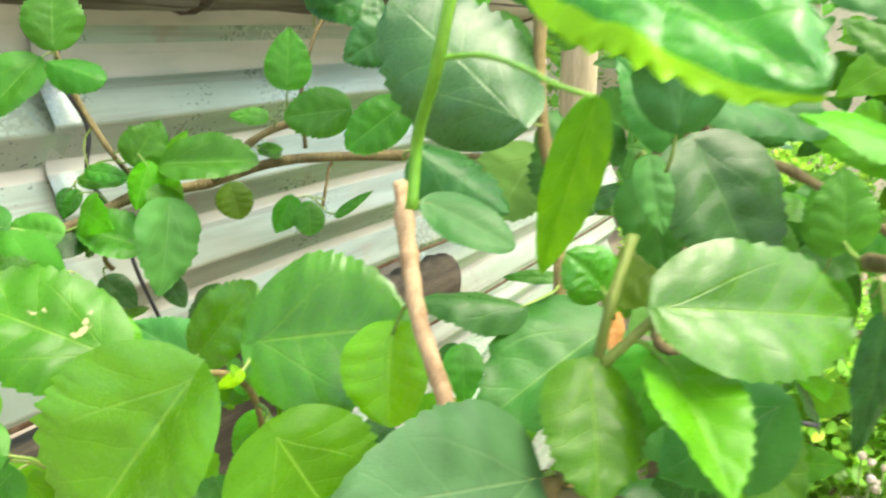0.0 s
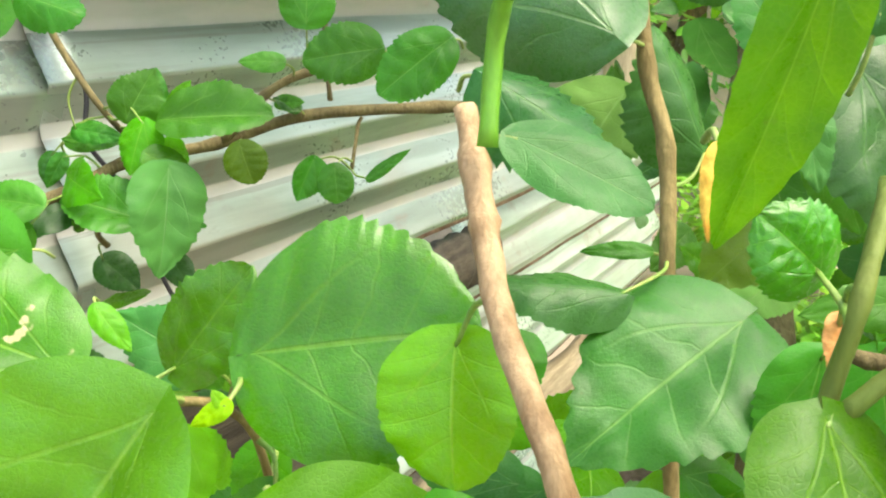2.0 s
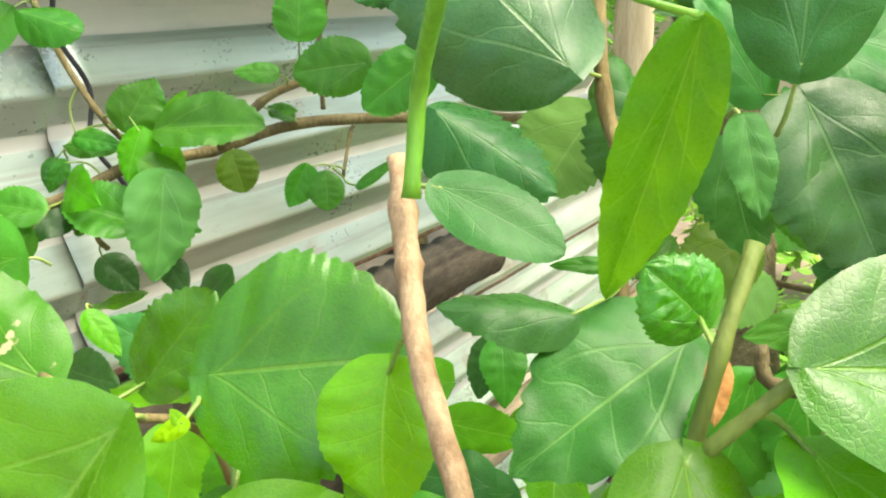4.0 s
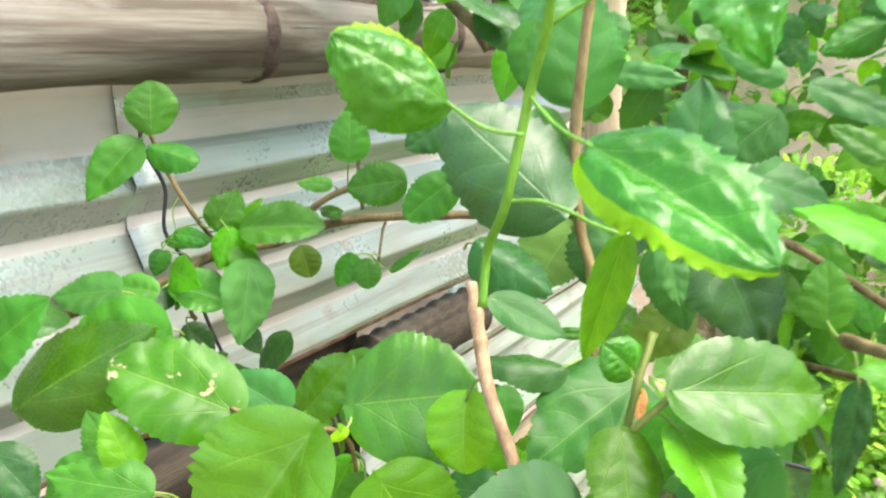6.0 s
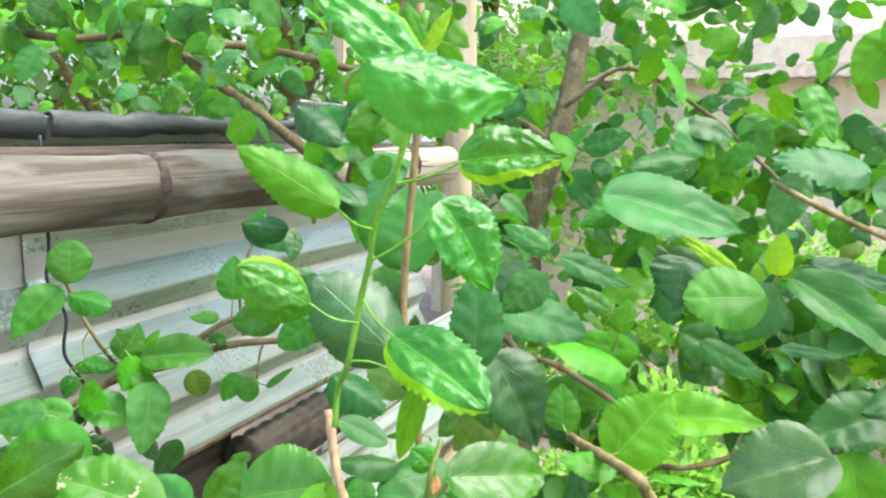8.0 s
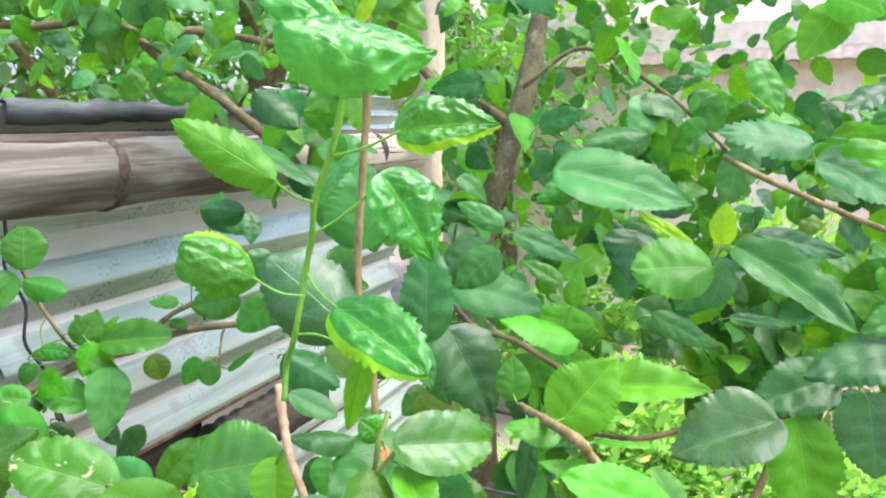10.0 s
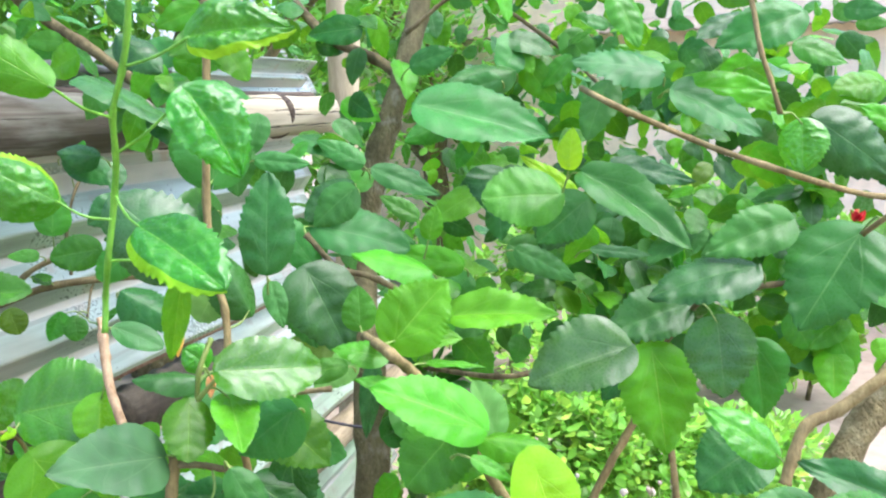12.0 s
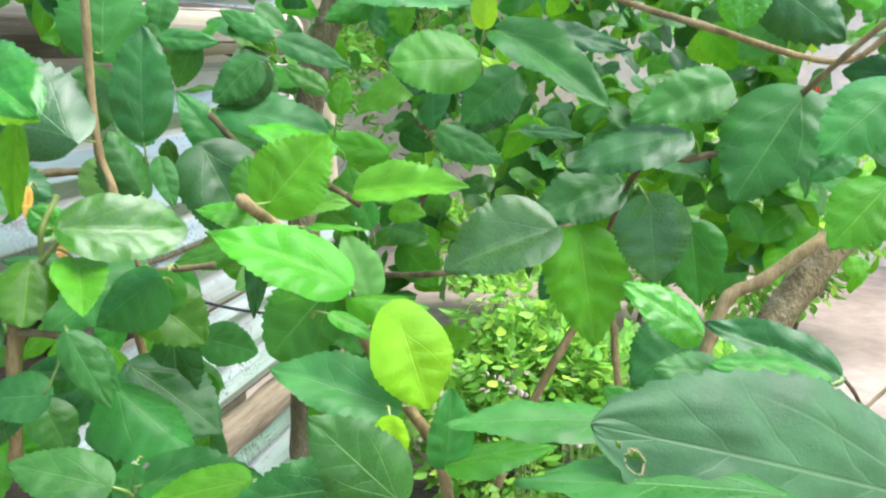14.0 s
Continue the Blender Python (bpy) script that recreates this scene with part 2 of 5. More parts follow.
def bamboo_material():
    """Old bamboo: bleached skin with lengthwise fibres, brown blotches, dark cracks."""
    k = Nodes("weathered_bamboo")
    long = k.noise(8, 6, (0.22, 4, 4))
    fibre = k.noise(40, 4, (0.06, 3, 3))
    col = k.mix(k.smooth(long, 0.36, 0.62), (0.070, 0.063, 0.040), (0.178, 0.174, 0.125))
    col = k.mix(k.smooth(k.noise(7, 6, (0.6, 1, 1)), 0.47, 0.62, 0, 0.8), col, (0.075, 0.056, 0.037))
    col = k.mix(k.smooth(k.noise(11, 6, (0.35, 1.5, 1.5)), 0.5, 0.66, 0, 0.65), col, (0.235, 0.238, 0.185))
    col = k.mix(k.smooth(fibre, 0.5, 0.7, 0, 0.5), col, (0.075, 0.06, 0.04))
    # the skin turns to paler straw towards the far end of the rail
    tc, place = k.add("TexCoord"), k.add("SeparateXYZ")
    k.link(tc.outputs["Object"], place.inputs[0])
    far_pale = k.math("MULTIPLY", k.smooth(place.outputs[0], 0.25, 0.75), k.smooth(long, 0.2, 0.55, 0.45, 0.9))
    col = k.mix(far_pale, col, (0.40, 0.37, 0.25))
    crack = k.smooth(k.noise(9, 3, (0.12, 9, 9)), 0.62, 0.67)
    col = k.mix(k.math("MULTIPLY", crack, 0.85), col, (0.03, 0.023, 0.018))
    k.link(col, k.bsdf.inputs["Base Color"])
    k.bsdf.inputs["Roughness"].default_value = 0.82
    k.bsdf.inputs["Specular IOR Level"].default_value = 0.2
    k.bump(k.math("SUBTRACT", k.math("ADD", long, k.math("MULTIPLY", fibre, 0.4)), crack), 0.9, 0.006)
    return k.m


BAMBOO = bamboo_material()
BAMBOO_NODE = rough_material("bamboo_node_dark", (0.04, 0.031, 0.021), (0.105, 0.082, 0.055), 40, (0.15, 3, 3), rough=0.85)
POST = rough_material("pale_bamboo_post", (0.36, 0.315, 0.18), (0.48, 0.42, 0.26), 12, (5, 5, 0.4), rough=0.6, bump=0.3)
WOOD = rough_material("old_brown_wood", (0.036, 0.031, 0.018), (0.088, 0.076, 0.048), 10, (0.4, 6, 6), bump=0.7, dist=0.003)
TAN_WOOD = rough_material("tan_timber", (0.17, 0.135, 0.072), (0.28, 0.235, 0.135), 10, (0.4, 6, 6), bump=0.5, dist=0.003)
SOIL = rough_material("pale_packed_earth", (0.25, 0.203, 0.145), (0.34, 0.285, 0.21), 1.3, rough=0.9, bump=0.6, dist=0.01, spot=(0.22, 0.17, 0.125))
WALL = rough_material("beige_plaster", (0.84, 0.68, 0.50), (0.90, 0.80, 0.63), 1.5, rough=0.85, bump=0.2, dist=0.004)
ROOF = rough_material("faded_pink_roofing", (0.36, 0.305, 0.225), (0.43, 0.37, 0.285), 2.5, rough=0.9, bump=0.2, dist=0.004)
PETAL = rough_material("red_petal", (0.55, 0.012, 0.02), (0.70, 0.04, 0.04), 60, rough=0.5, bump=0.2, dist=0.001)
WHITE_BUD = rough_material("white_bud", (0.58, 0.48, 0.36), (0.74, 0.66, 0.52), 60, rough=0.6, bump=0.2)
FAR_TREE = plain_leaf_material("far_leaves", (0.10, 0.30, 0.03), (0.34, 0.62, 0.05), 0.42)
BUSH_LEAF = plain_leaf_material("small_bush_leaves", (0.19, 0.44, 0.05), (0.50, 0.74, 0.08), 0.5)


# ---- mesh helpers ----
def mesh_object(name, verts, faces, material, parent=None, smooth=True, uvs=None):
    me = bpy.data.meshes.new(name)
    me.from_pydata([tuple(v) for v in verts], [], faces)
    if uvs is not None:
        layer = me.uv_layers.new(name="UVMap")
        idx = np.empty(len(me.loops), dtype=np.int32)
        me.loops.foreach_get("vertex_index", idx)
        layer.data.foreach_set("uv", np.asarray(uvs, dtype=np.float32)[idx].ravel())
    me.polygons.foreach_set("use_smooth", [smooth] * len(me.polygons))
    me.materials.append(material)
    me.update()
    ob = new(name, me)
    ob.parent = parent
    return ob


def spline(points, steps):
    """A smooth line through the points."""
    p = [Vector(q) for q in points]
    p = [p[0] * 2 - p[1], *p, p[-1] * 2 - p[-2]]
    out = []
    for i in range(1, len(p) - 2):
        for j in range(steps):
            t = j / steps
            a, b, c, d = p[i - 1], p[i], p[i + 1], p[i + 2]
            out.append(0.5 * ((2 * b) + (c - a) * t + (2 * a - 5 * b + 4 * c - d) * t * t + (3 * b - a - 3 * c + d) * t ** 3))
    out.append(p[-2])
    return out


def tube_data(line, radius, sides):
    """Vertices and faces of a tube; radius(k) with k from 0 to 1."""
    verts, faces = [], []
    side = None
    for i, c in enumerate(line):
        d = (line[min(i + 1, len(line) - 1)] - line[max(i - 1, 0)]).normalized()
        if side is None:
            side = d.orthogonal().normalized()
        side = (side - d * side.dot(d)).normalized()
        up = d.cross(side)
        r = radius(i / (len(line) - 1))
        for j in range(sides):
            a = 2 * math.pi * j / sides
            verts.append(c + (side * math.cos(a) + up * math.sin(a)) * r * (1 + 0.06 * math.sin(3 * a + i)))
    for i in range(len(line) - 1):
        for j in range(sides):
            k = (j + 1) % sides
            faces.append((i * sides + j, i * sides + k, (i + 1) * sides + k, (i + 1) * sides + j))
    faces.append(tuple(range(sides - 1, -1, -1)))
    faces.append(tuple(range((len(line) - 1) * sides, len(line) * sides)))
    return verts, faces


def box_data(lo, hi):
    x0, y0, z0 = lo
    x1, y1, z1 = hi
    v = [(x0, y0, z0), (x1, y0, z0), (x1, y1, z0), (x0, y1, z0), (x0, y0, z1), (x1, y0, z1), (x1, y1, z1), (x0, y1, z1)]
    return v, [(3, 2, 1, 0), (4, 5, 6, 7), (0, 1, 5, 4), (1, 2, 6, 5), (2, 3, 7, 6), (3, 0, 4, 7)]


# ---- ground ----
gv, gf, gn = [], [], 60
for i in range(gn + 1):
    for j in range(gn + 1):
        a, b = (i / gn * 2 - 1), (j / gn * 2 - 1)
        x, y = 300 * a * abs(a) ** 2.2, 300 * b * abs(b) ** 2.2
        gv.append((x, y, 0.02 * noise.noise((x * 1.3, y * 1.3, 0))))
for i in range(gn):
    for j in range(gn):
        k = i * (gn + 1) + j
        gf.append((k, k + gn + 1, k + gn + 2, k + 1))
tagged(mesh_object("ground", gv, gf, SOIL), "pale pinkish packed earth yard", "ground", kind="structure")

# unseen dark ground patch, added to darken what the metal sheets reflect
BOUNCE_DARK = rough_material("dark_bounce_ground", (0.085, 0.066, 0.044), (0.16, 0.125, 0.085), 8, rough=0.9, bump=0.9, dist=0.02)
bed_v, bed_f = [(0.1, 0.6, 0.045)], []
for i in range(48):
    a = 2 * math.pi * i / 48
    r = 1.0 + 0.12 * noise.noise((math.cos(a) * 2, math.sin(a) * 2, 4))
    for q, z in ((0.9, 0.045), (1.0, -0.03)):
        bed_v.append((0.1 + 1.6 * r * q * math.cos(a), 0.5 + 2.3 * r * q * math.sin(a), z))
for i in range(48):
    p, q = 1 + 2 * i, 1 + 2 * ((i + 1) % 48)
    bed_f += [(0, p, q), (p, p + 1, q + 1, q)]
tagged(mesh_object("reflection_bed", bed_v, bed_f, BOUNCE_DARK), "unseen dark ground patch added to darken the metal's reflections", "soil", kind="structure")

# ---- fence: ribbed metal sheets laid sideways, poles, post ----
FENCE_TURN = radians(30)
ALONG = Vector((math.sin(FENCE_TURN), math.cos(FENCE_TURN), 0))
FRONT = Vector((math.cos(FENCE_TURN), -math.sin(FENCE_TURN), 0))
FENCE_FOOT = Vector((-0.262, 0.86, 0)) - FRONT * 0.06


def on_fence(s, off, z):
    """A place in the fence's own frame: metres along it, in front of it and up."""
    return Vector((s, -off, z))


def ribbed_sheet(name, s0, s1, z_top, z_bottom, off, parent, lip=False, phase=1.402, metal=None):
    """A metal sheet whose ribs run along the fence; each rib has a face that looks up and one that looks down."""
    pitch, prof = 0.094, []
    if lip:
        prof += [(-0.01, z_top - 0.02), (0.008, z_top - 0.001), (0.014, z_top), (0.017, z_top - 0.003), (0.012, z_top - 0.008), (-0.016, z_top - 0.035)]
    if lip and z_top < 1.63:
        prof += [(-0.015, 1.54), (-0.013, 1.4495), (-0.0125, 1.4305)]
    k = math.floor((phase - z_top) / pitch) - 1
    while True:
        z = phase - k * pitch
        for dz, o in ((0.0, -0.0125), (-0.005, -0.0125), (-0.0075, -0.0115), (-0.048, 0.0105), (-0.051, 0.0115), (-0.054, 0.0105), (-0.0865, -0.0115), (-0.089, -0.0125)):
            if z_bottom < z + dz < (1.412 if lip and z_top < 1.63 else z_top - (0.036 if lip else 0)):
                prof.append((o, z + dz))
        k += 1
        if z < z_bottom:
            break
    prof.append((prof[-1][0] - 0.001, z_bottom + 0.007))
    prof.append((prof[-1][0], z_bottom))
    ns = max(6, int((s1 - s0) / 0.04))
    verts, faces = [], []
    for i in range(ns + 1):
        s = s0 + (s1 - s0) * i / ns
        for o, z in prof:
            w = 0.006 * noise.noise((s * 3.1, z * 4, off * 9)) + 0.002 * noise.noise((s * 17, z * 13, 2))
            verts.append(on_fence(s, off + o + w, z + 0.004 * noise.noise((s * 2, 7, z))))
    m = len(prof)
    for i in range(ns):
        for j in range(m - 1):
            faces.append((i * m + j, i * m + j + 1, (i + 1) * m + j + 1, (i + 1) * m + j))
    ob = mesh_object(name, verts, faces, metal or METAL, parent)
    # dirt lies on the ledges between the ribs and over the first rib below the rail; the lower edge rusts
    ob.data.materials.append(DUSTY)
    ob.data.materials.append(RUST_AND_SHADE)
    kinds = []
    for i in range(ns):
        for j in range(m - 1):
            mid_z = (prof[j][1] + prof[j + 1][1]) / 2
            step = (phase - mid_z) % pitch
            ledge = step > 0.0868 or step < 0.0072
            # the left sheet's brown band behind the rail is painted shade, not rust
            kinds.append(2 if mid_z < z_bottom + 0.006 else (1 if ledge or (lip and 1.400 < mid_z < (1.43 if s0 > -1 else 1.449)) else (2 if s0 < -1 and 1.449 < mid_z < 1.54 else 0)))
    ob.data.polygons.foreach_set("material_index", kinds)
    mod = ob.modifiers.new("thickness", "SOLIDIFY")
    mod.thickness, mod.offset = 0.0012, -1
    return ob


FENCE_POSE = Matrix((ALONG, -FRONT, (0, 0, 1))).transposed().to_4x4()
FENCE_POSE.translation = FENCE_FOOT
fence = tagged(new("metal_fence"), "weathered galvanised ribbed metal fence with bamboo rail", "fence")
fence.matrix_world = FENCE_POSE
ribbed_sheet("sheet", -0.125, 1.12, 1.606, 1.055, -0.022, fence, lip=True)
ribbed_sheet("sheet", 0.50, 1.20, 1.652, 1.500, -0.034, fence, lip=True, phase=1.62)
ribbed_sheet("sheet", -1.60, -0.105, 1.600, 1.050, -0.026, fence, lip=True, phase=1.396)
ribbed_sheet("sheet", 0.30, 1.75, 0.90, 0.62, -0.03, fence, phase=0.90, metal=SKYLIT_METAL)
ribbed_sheet("sheet", 0.60, 1.75, 1.048, 0.885, -0.040, fence, phase=1.048, metal=SKYLIT_METAL)
ribbed_sheet("sheet", -0.6, 1.75, 0.50, 0.02, -0.03, fence, phase=0.50, metal=SKYLIT_METAL)


# dark capping strip folded over the top edge of the sheets
CAP = rough_material("dark_grey_capping", (0.055, 0.066, 0.056), (0.14, 0.16, 0.138), 9, (0.5, 4, 4), rough=0.55, bump=0.3, dist=0.002, metal=0.3)
for c0, c1 in ((-1.6, -0.11), (-0.10, 0.52)):
    cv, cf, cn = [], [], 40
    for i in range(cn + 1):
        s = c0 + (c1 - c0) * i / cn
        lift = 0.008 * noise.noise((s * 7, c0, 5)) + 0.005 * noise.noise((s * 25, c0, 9))
        low = 0.012 * noise.noise((s * 6, 3, c1)) + 0.006 * noise.noise((s * 21, 5, c1)) + (0.018 * max(0.0, (s - 0.2) / 0.32) if s > 0.2 else 0)
        cv += [on_fence(s, -0.045, 1.575), on_fence(s, -0.030, 1.604 + lift), on_fence(s, -0.004, 1.611 + lift), on_fence(s, 0.003, 1.604 + lift), on_fence(s, -0.002, 1.577 + low)]
    for i in range(cn):
        for j in range(4):
            k = i * 5 + j
            cf.append((k, k + 1, k + 6, k + 5))
    ob = mesh_object("capping_strip", cv, cf, CAP, fence)
    ob["label"] = "dark grey capping strip"
    mod = ob.modifiers.new("thickness", "SOLIDIFY")
    mod.thickness = 0.0015


def pole(name, s0, s1, z, off, r, material, parent, nodes=(), label=""):
    n = 48
    line = [on_fence(s0 + (s1 - s0) * i / n, off, z + 0.004 * noise.noise((s0 + i * 0.12, z, 3))) for i in range(n + 1)]

    def rad(k):
        s = s0 + (s1 - s0) * k
        g = sum(math.exp(-((s - q) / 0.012) ** 2) for q in nodes)
        return r * (1 + 0.10 * g + 0.04 * noise.noise((s * 5, z, 1)))
    v, f = tube_data(line, rad, 20)
    ob = mesh_object(name, v, f, material, parent)
    if label:
        ob["label"] = label
    return ob


rail = pole("bamboo_rail", -1.6, 1.12, 1.512, 0.036, 0.047, BAMBOO, fence, (-0.9, -0.45, 0.01, 0.43, 0.85), "thick grey-brown weathered bamboo pole")
for q in (-0.9, -0.45, 0.01, 0.43, 0.85):
    line = [on_fence(q + d, 0.036, 1.512) for d in (-0.012, -0.006, 0, 0.006, 0.012)]
    v, f = tube_data(line, lambda k: 0.0472 + 0.0038 * math.sin(math.pi * k), 20)
    mesh_object("bamboo_node", v, f, BAMBOO_NODE, rail)
pole("split_cane", -1.6, 1.05, 1.556, 0.028, 0.012, BAMBOO_NODE, fence, label="thin dark brown split cane along the rail")
pole("timber_rail", 0.32, 0.67, 0.975, -0.03, 0.05, WOOD, fence, label="rough brown wooden rail")
pole("timber_rail", -1.6, -0.06, 0.985, -0.03, 0.045, WOOD, fence, label="rough brown wooden rail")
pole("timber_rail", 0.1, 1.75, 0.56, -0.02, 0.045, TAN_WOOD, fence, label="tan wooden rail")
v, f = tube_data([on_fence(1.56, -0.10, -0.05 + 2.7 * i / 20) for i in range(21)], lambda k: 0.050 + 0.003 * math.sin(40 * k), 16)
mesh_object("fence_post", v, f, POST, fence)["label"] = "pale yellow bamboo post"
plank_v, plank_f = box_data((1.22, 0.33, -0.05), (1.38, 0.365, 2.45))
plank = mesh_object("plank_post", plank_v, plank_f, POST, smooth=False)
plank.matrix_world = FENCE_POSE
tagged(plank, "pale beige plank post standing behind the metal fence", "post")
# dark board added behind the gap to stand in for the shade there
bv, bf = [], []
for s in (-0.1, 0.36):
    for off in (-0.11, -0.09):
        for z in (0.5, 1.12):
            bv.append(on_fence(s, off, z))
bf = [(0, 1, 3, 2), (4, 6, 7, 5), (0, 4, 5, 1), (2, 3, 7, 6), (1, 5, 7, 3), (0, 2, 6, 4)]
mesh_object("gap_shade_board", bv, bf, WOOD, fence, smooth=False)
# the cable's dark line also stands in for shade along the sheet seam
cable = [on_fence(s, 0.012, z) for s, z in ((-0.13, 1.58), (-0.125, 1.45), (-0.13, 1.40), (-0.105, 1.35), (-0.11, 1.30), (-0.08, 1.25), (-0.06, 1.18), (-0.02, 1.08))]
v, f = tube_data(spline(cable, 6), lambda k: 0.0024, 6)
cable_ob = mesh_object("cable", v, f, BARK["dark"])
cable_ob.matrix_world = FENCE_POSE
tagged(cable_ob, "thin black cable and painted seam shade down the metal fence", "cable")

# ---- hibiscus shrubs ----
shrub_left = tagged(new("hibiscus_shrub"), "glossy green hibiscus shrub with a cut tan stem", "shrub", "hibiscus shrubs")
shrub_left.location = (0.02, 0.45, 0)
shrub_right = tagged(new("hibiscus_shrub"), "dense hibiscus shrub with thick grey-brown trunk", "shrub", "hibiscus shrubs")
shrub_right.location = (0.5, 0.4, 0)
SAMPLES, LINES = [], []


def owner(x):
    return shrub_right if x > 0.3 else shrub_left


def branch(kind, r, *points):
    """One woody or green stem through the points, with swollen nodes."""
    line = spline(points, 14 if kind == "stub" else 6)
    top = owner(line[0].x)
    if kind != "dark":
        SAMPLES.extend(line)
        LINES.append((r, line))

    def rad(k):
        n = noise.noise((k * 23, r * 900, points[0][0] * 7))
        end = 1.0 - 0.12 * k if kind == "green" else (1.0 - 0.4 * k if r > 0.02 else 1.0)
        if kind == "stub":
            end += 0.20 * math.exp(-((k - 0.14) / 0.03) ** 2) + 0.24 * math.exp(-((k - 0.27) / 0.016) ** 2) - 0.16 * (k < 0.09) - 0.08 * k
            return r * (end + 0.04 * n)
        return r * end * (1 + 0.13 * n + 0.16 * max(0.0, math.cos(k * 2 * math.pi * (len(points) - 1))) ** 12)
    v, f = tube_data([q - top.location for q in line], rad, 14 if r > 0.012 else 9)
    name = {"trunk": "trunk", "limb": "limb", "green": "green_shoot", "stub": "cut_stem", "dark": "dry_twig"}.get(kind, "branch")
    return mesh_object(name, v, f, BARK[kind], top)


def blade(length, wr, fold, bend, ripple, seed, nu=60, nv=12, teeth=0.02, quilt=0.018, blunt=0, crinkle=0.0, heart=0.0):
    """An ovate, saw-toothed leaf blade with a rounded base: base at the origin, tip along x, face along z."""
    rnd = random.Random(seed)
    if crinkle:
        nu, nv = 96, 28
    ph, ph2 = rnd.uniform(0, 6), rnd.uniform(0, 6)
    a0, b0 = rnd.uniform(0.40, 0.48), (rnd.uniform(0.55, 0.64) if blunt else rnd.uniform(0.78, 0.92))
    top = (a0 / (a0 + b0)) ** a0 * (b0 / (a0 + b0)) ** b0
    saws = rnd.uniform(11.0, 14.0)
    sweep = rnd.uniform(-0.05, 0.05)
    verts, uvs, faces = [], [], []
    for i in range(nu + 1):
        u = i / nu
        w = 0.5 * wr * length * (u ** a0 * (1 - u) ** b0 / top if 0 < u < 1 else 0.0)
        for j in range(nv + 1):
            s = 2 * j / nv - 1
            a = abs(s)
            ww, push = w, 0.0
            if a > 0.99 and u > 0.16:
                p = (saws * u + 0.3 * math.copysign(1, s) + 0.5 * noise.noise((u * 4, s * 3 + seed, 5.5))) % 1.0
                saw = (p / 0.72 if p < 0.72 else (1 - p) / 0.28) - 0.5
                size = 3.8 * teeth * min(1.0, 2.2 * (u - 0.1)) * (1.0 + 0.6 * noise.noise((u * 9, s * 3 + seed, 2.5)))
                ww *= 1 + size * saw
                push = 0.5 * size * saw * 0.5 * wr * length
            ww *= 1 + 0.05 * noise.noise((u * 3.3 + seed, s, 8.1)) * a
            y = s * ww + sweep * length * u * u
            x = length * (u - (0.10 + 0.28 * heart) * wr * a ** 1.4 * (1 - u) ** 6) + push
            z = fold * (math.hypot(s * ww, 0.05 * w) - 0.05 * w) * (1 - 0.3 * u) - bend * length * u * u
            cell = abs(math.cos(math.pi * (5.0 * u - 1.7 * a + 0.225 + 0.75 * a * a)))
            soft = min(1.0, 4 * a + 0.1) * min(1.0, 5 * u)
            z += quilt * length * (0.95 * cell + noise.noise((u * 7 + seed, s * 4, 1.7))) * (1 - a * a) * soft - 0.11 * ww * a ** 3
            # the side lobes bend down along the two strong veins that leave the base
            z -= 0.22 * w * max(0.0, a - 0.12 - 1.24 * u) if u < 0.75 else 0.0
            if crinkle:
                blister = 0.45 - abs(noise.noise((u * 6 + seed, s * 3.0, 3.1))) + 0.3 * (0.4 - abs(noise.noise((u * 14, s * 7 + seed, 7.7))))
                z += crinkle * length * 0.085 * soft * (1 - 0.6 * a * a) * blister
                z -= crinkle * 0.16 * ww * a ** 3
            z += 0.025 * length * noise.noise((u * 2.6 + seed, s * 1.6, seed * 0.37)) * a
            z += ripple * length * a * (math.sin(u * 15 + ph + s * 2) * 0.6 + math.sin(u * 29 + ph2 - s) * 0.3)
            verts.append((x, y, z))
            uvs.append((u, 0.5 + 0.5 * s))
    for i in range(nu):
        for j in range(nv):
            k = i * (nv + 1) + j
            faces.append((k, k + nv + 1, k + nv + 2, k + 1))
    return verts, faces, uvs


# point just above the camera's place; leaves without a face turn towards it
VIEW_SIDE = Vector((0.08, -0.45, 1.95))
count = 0


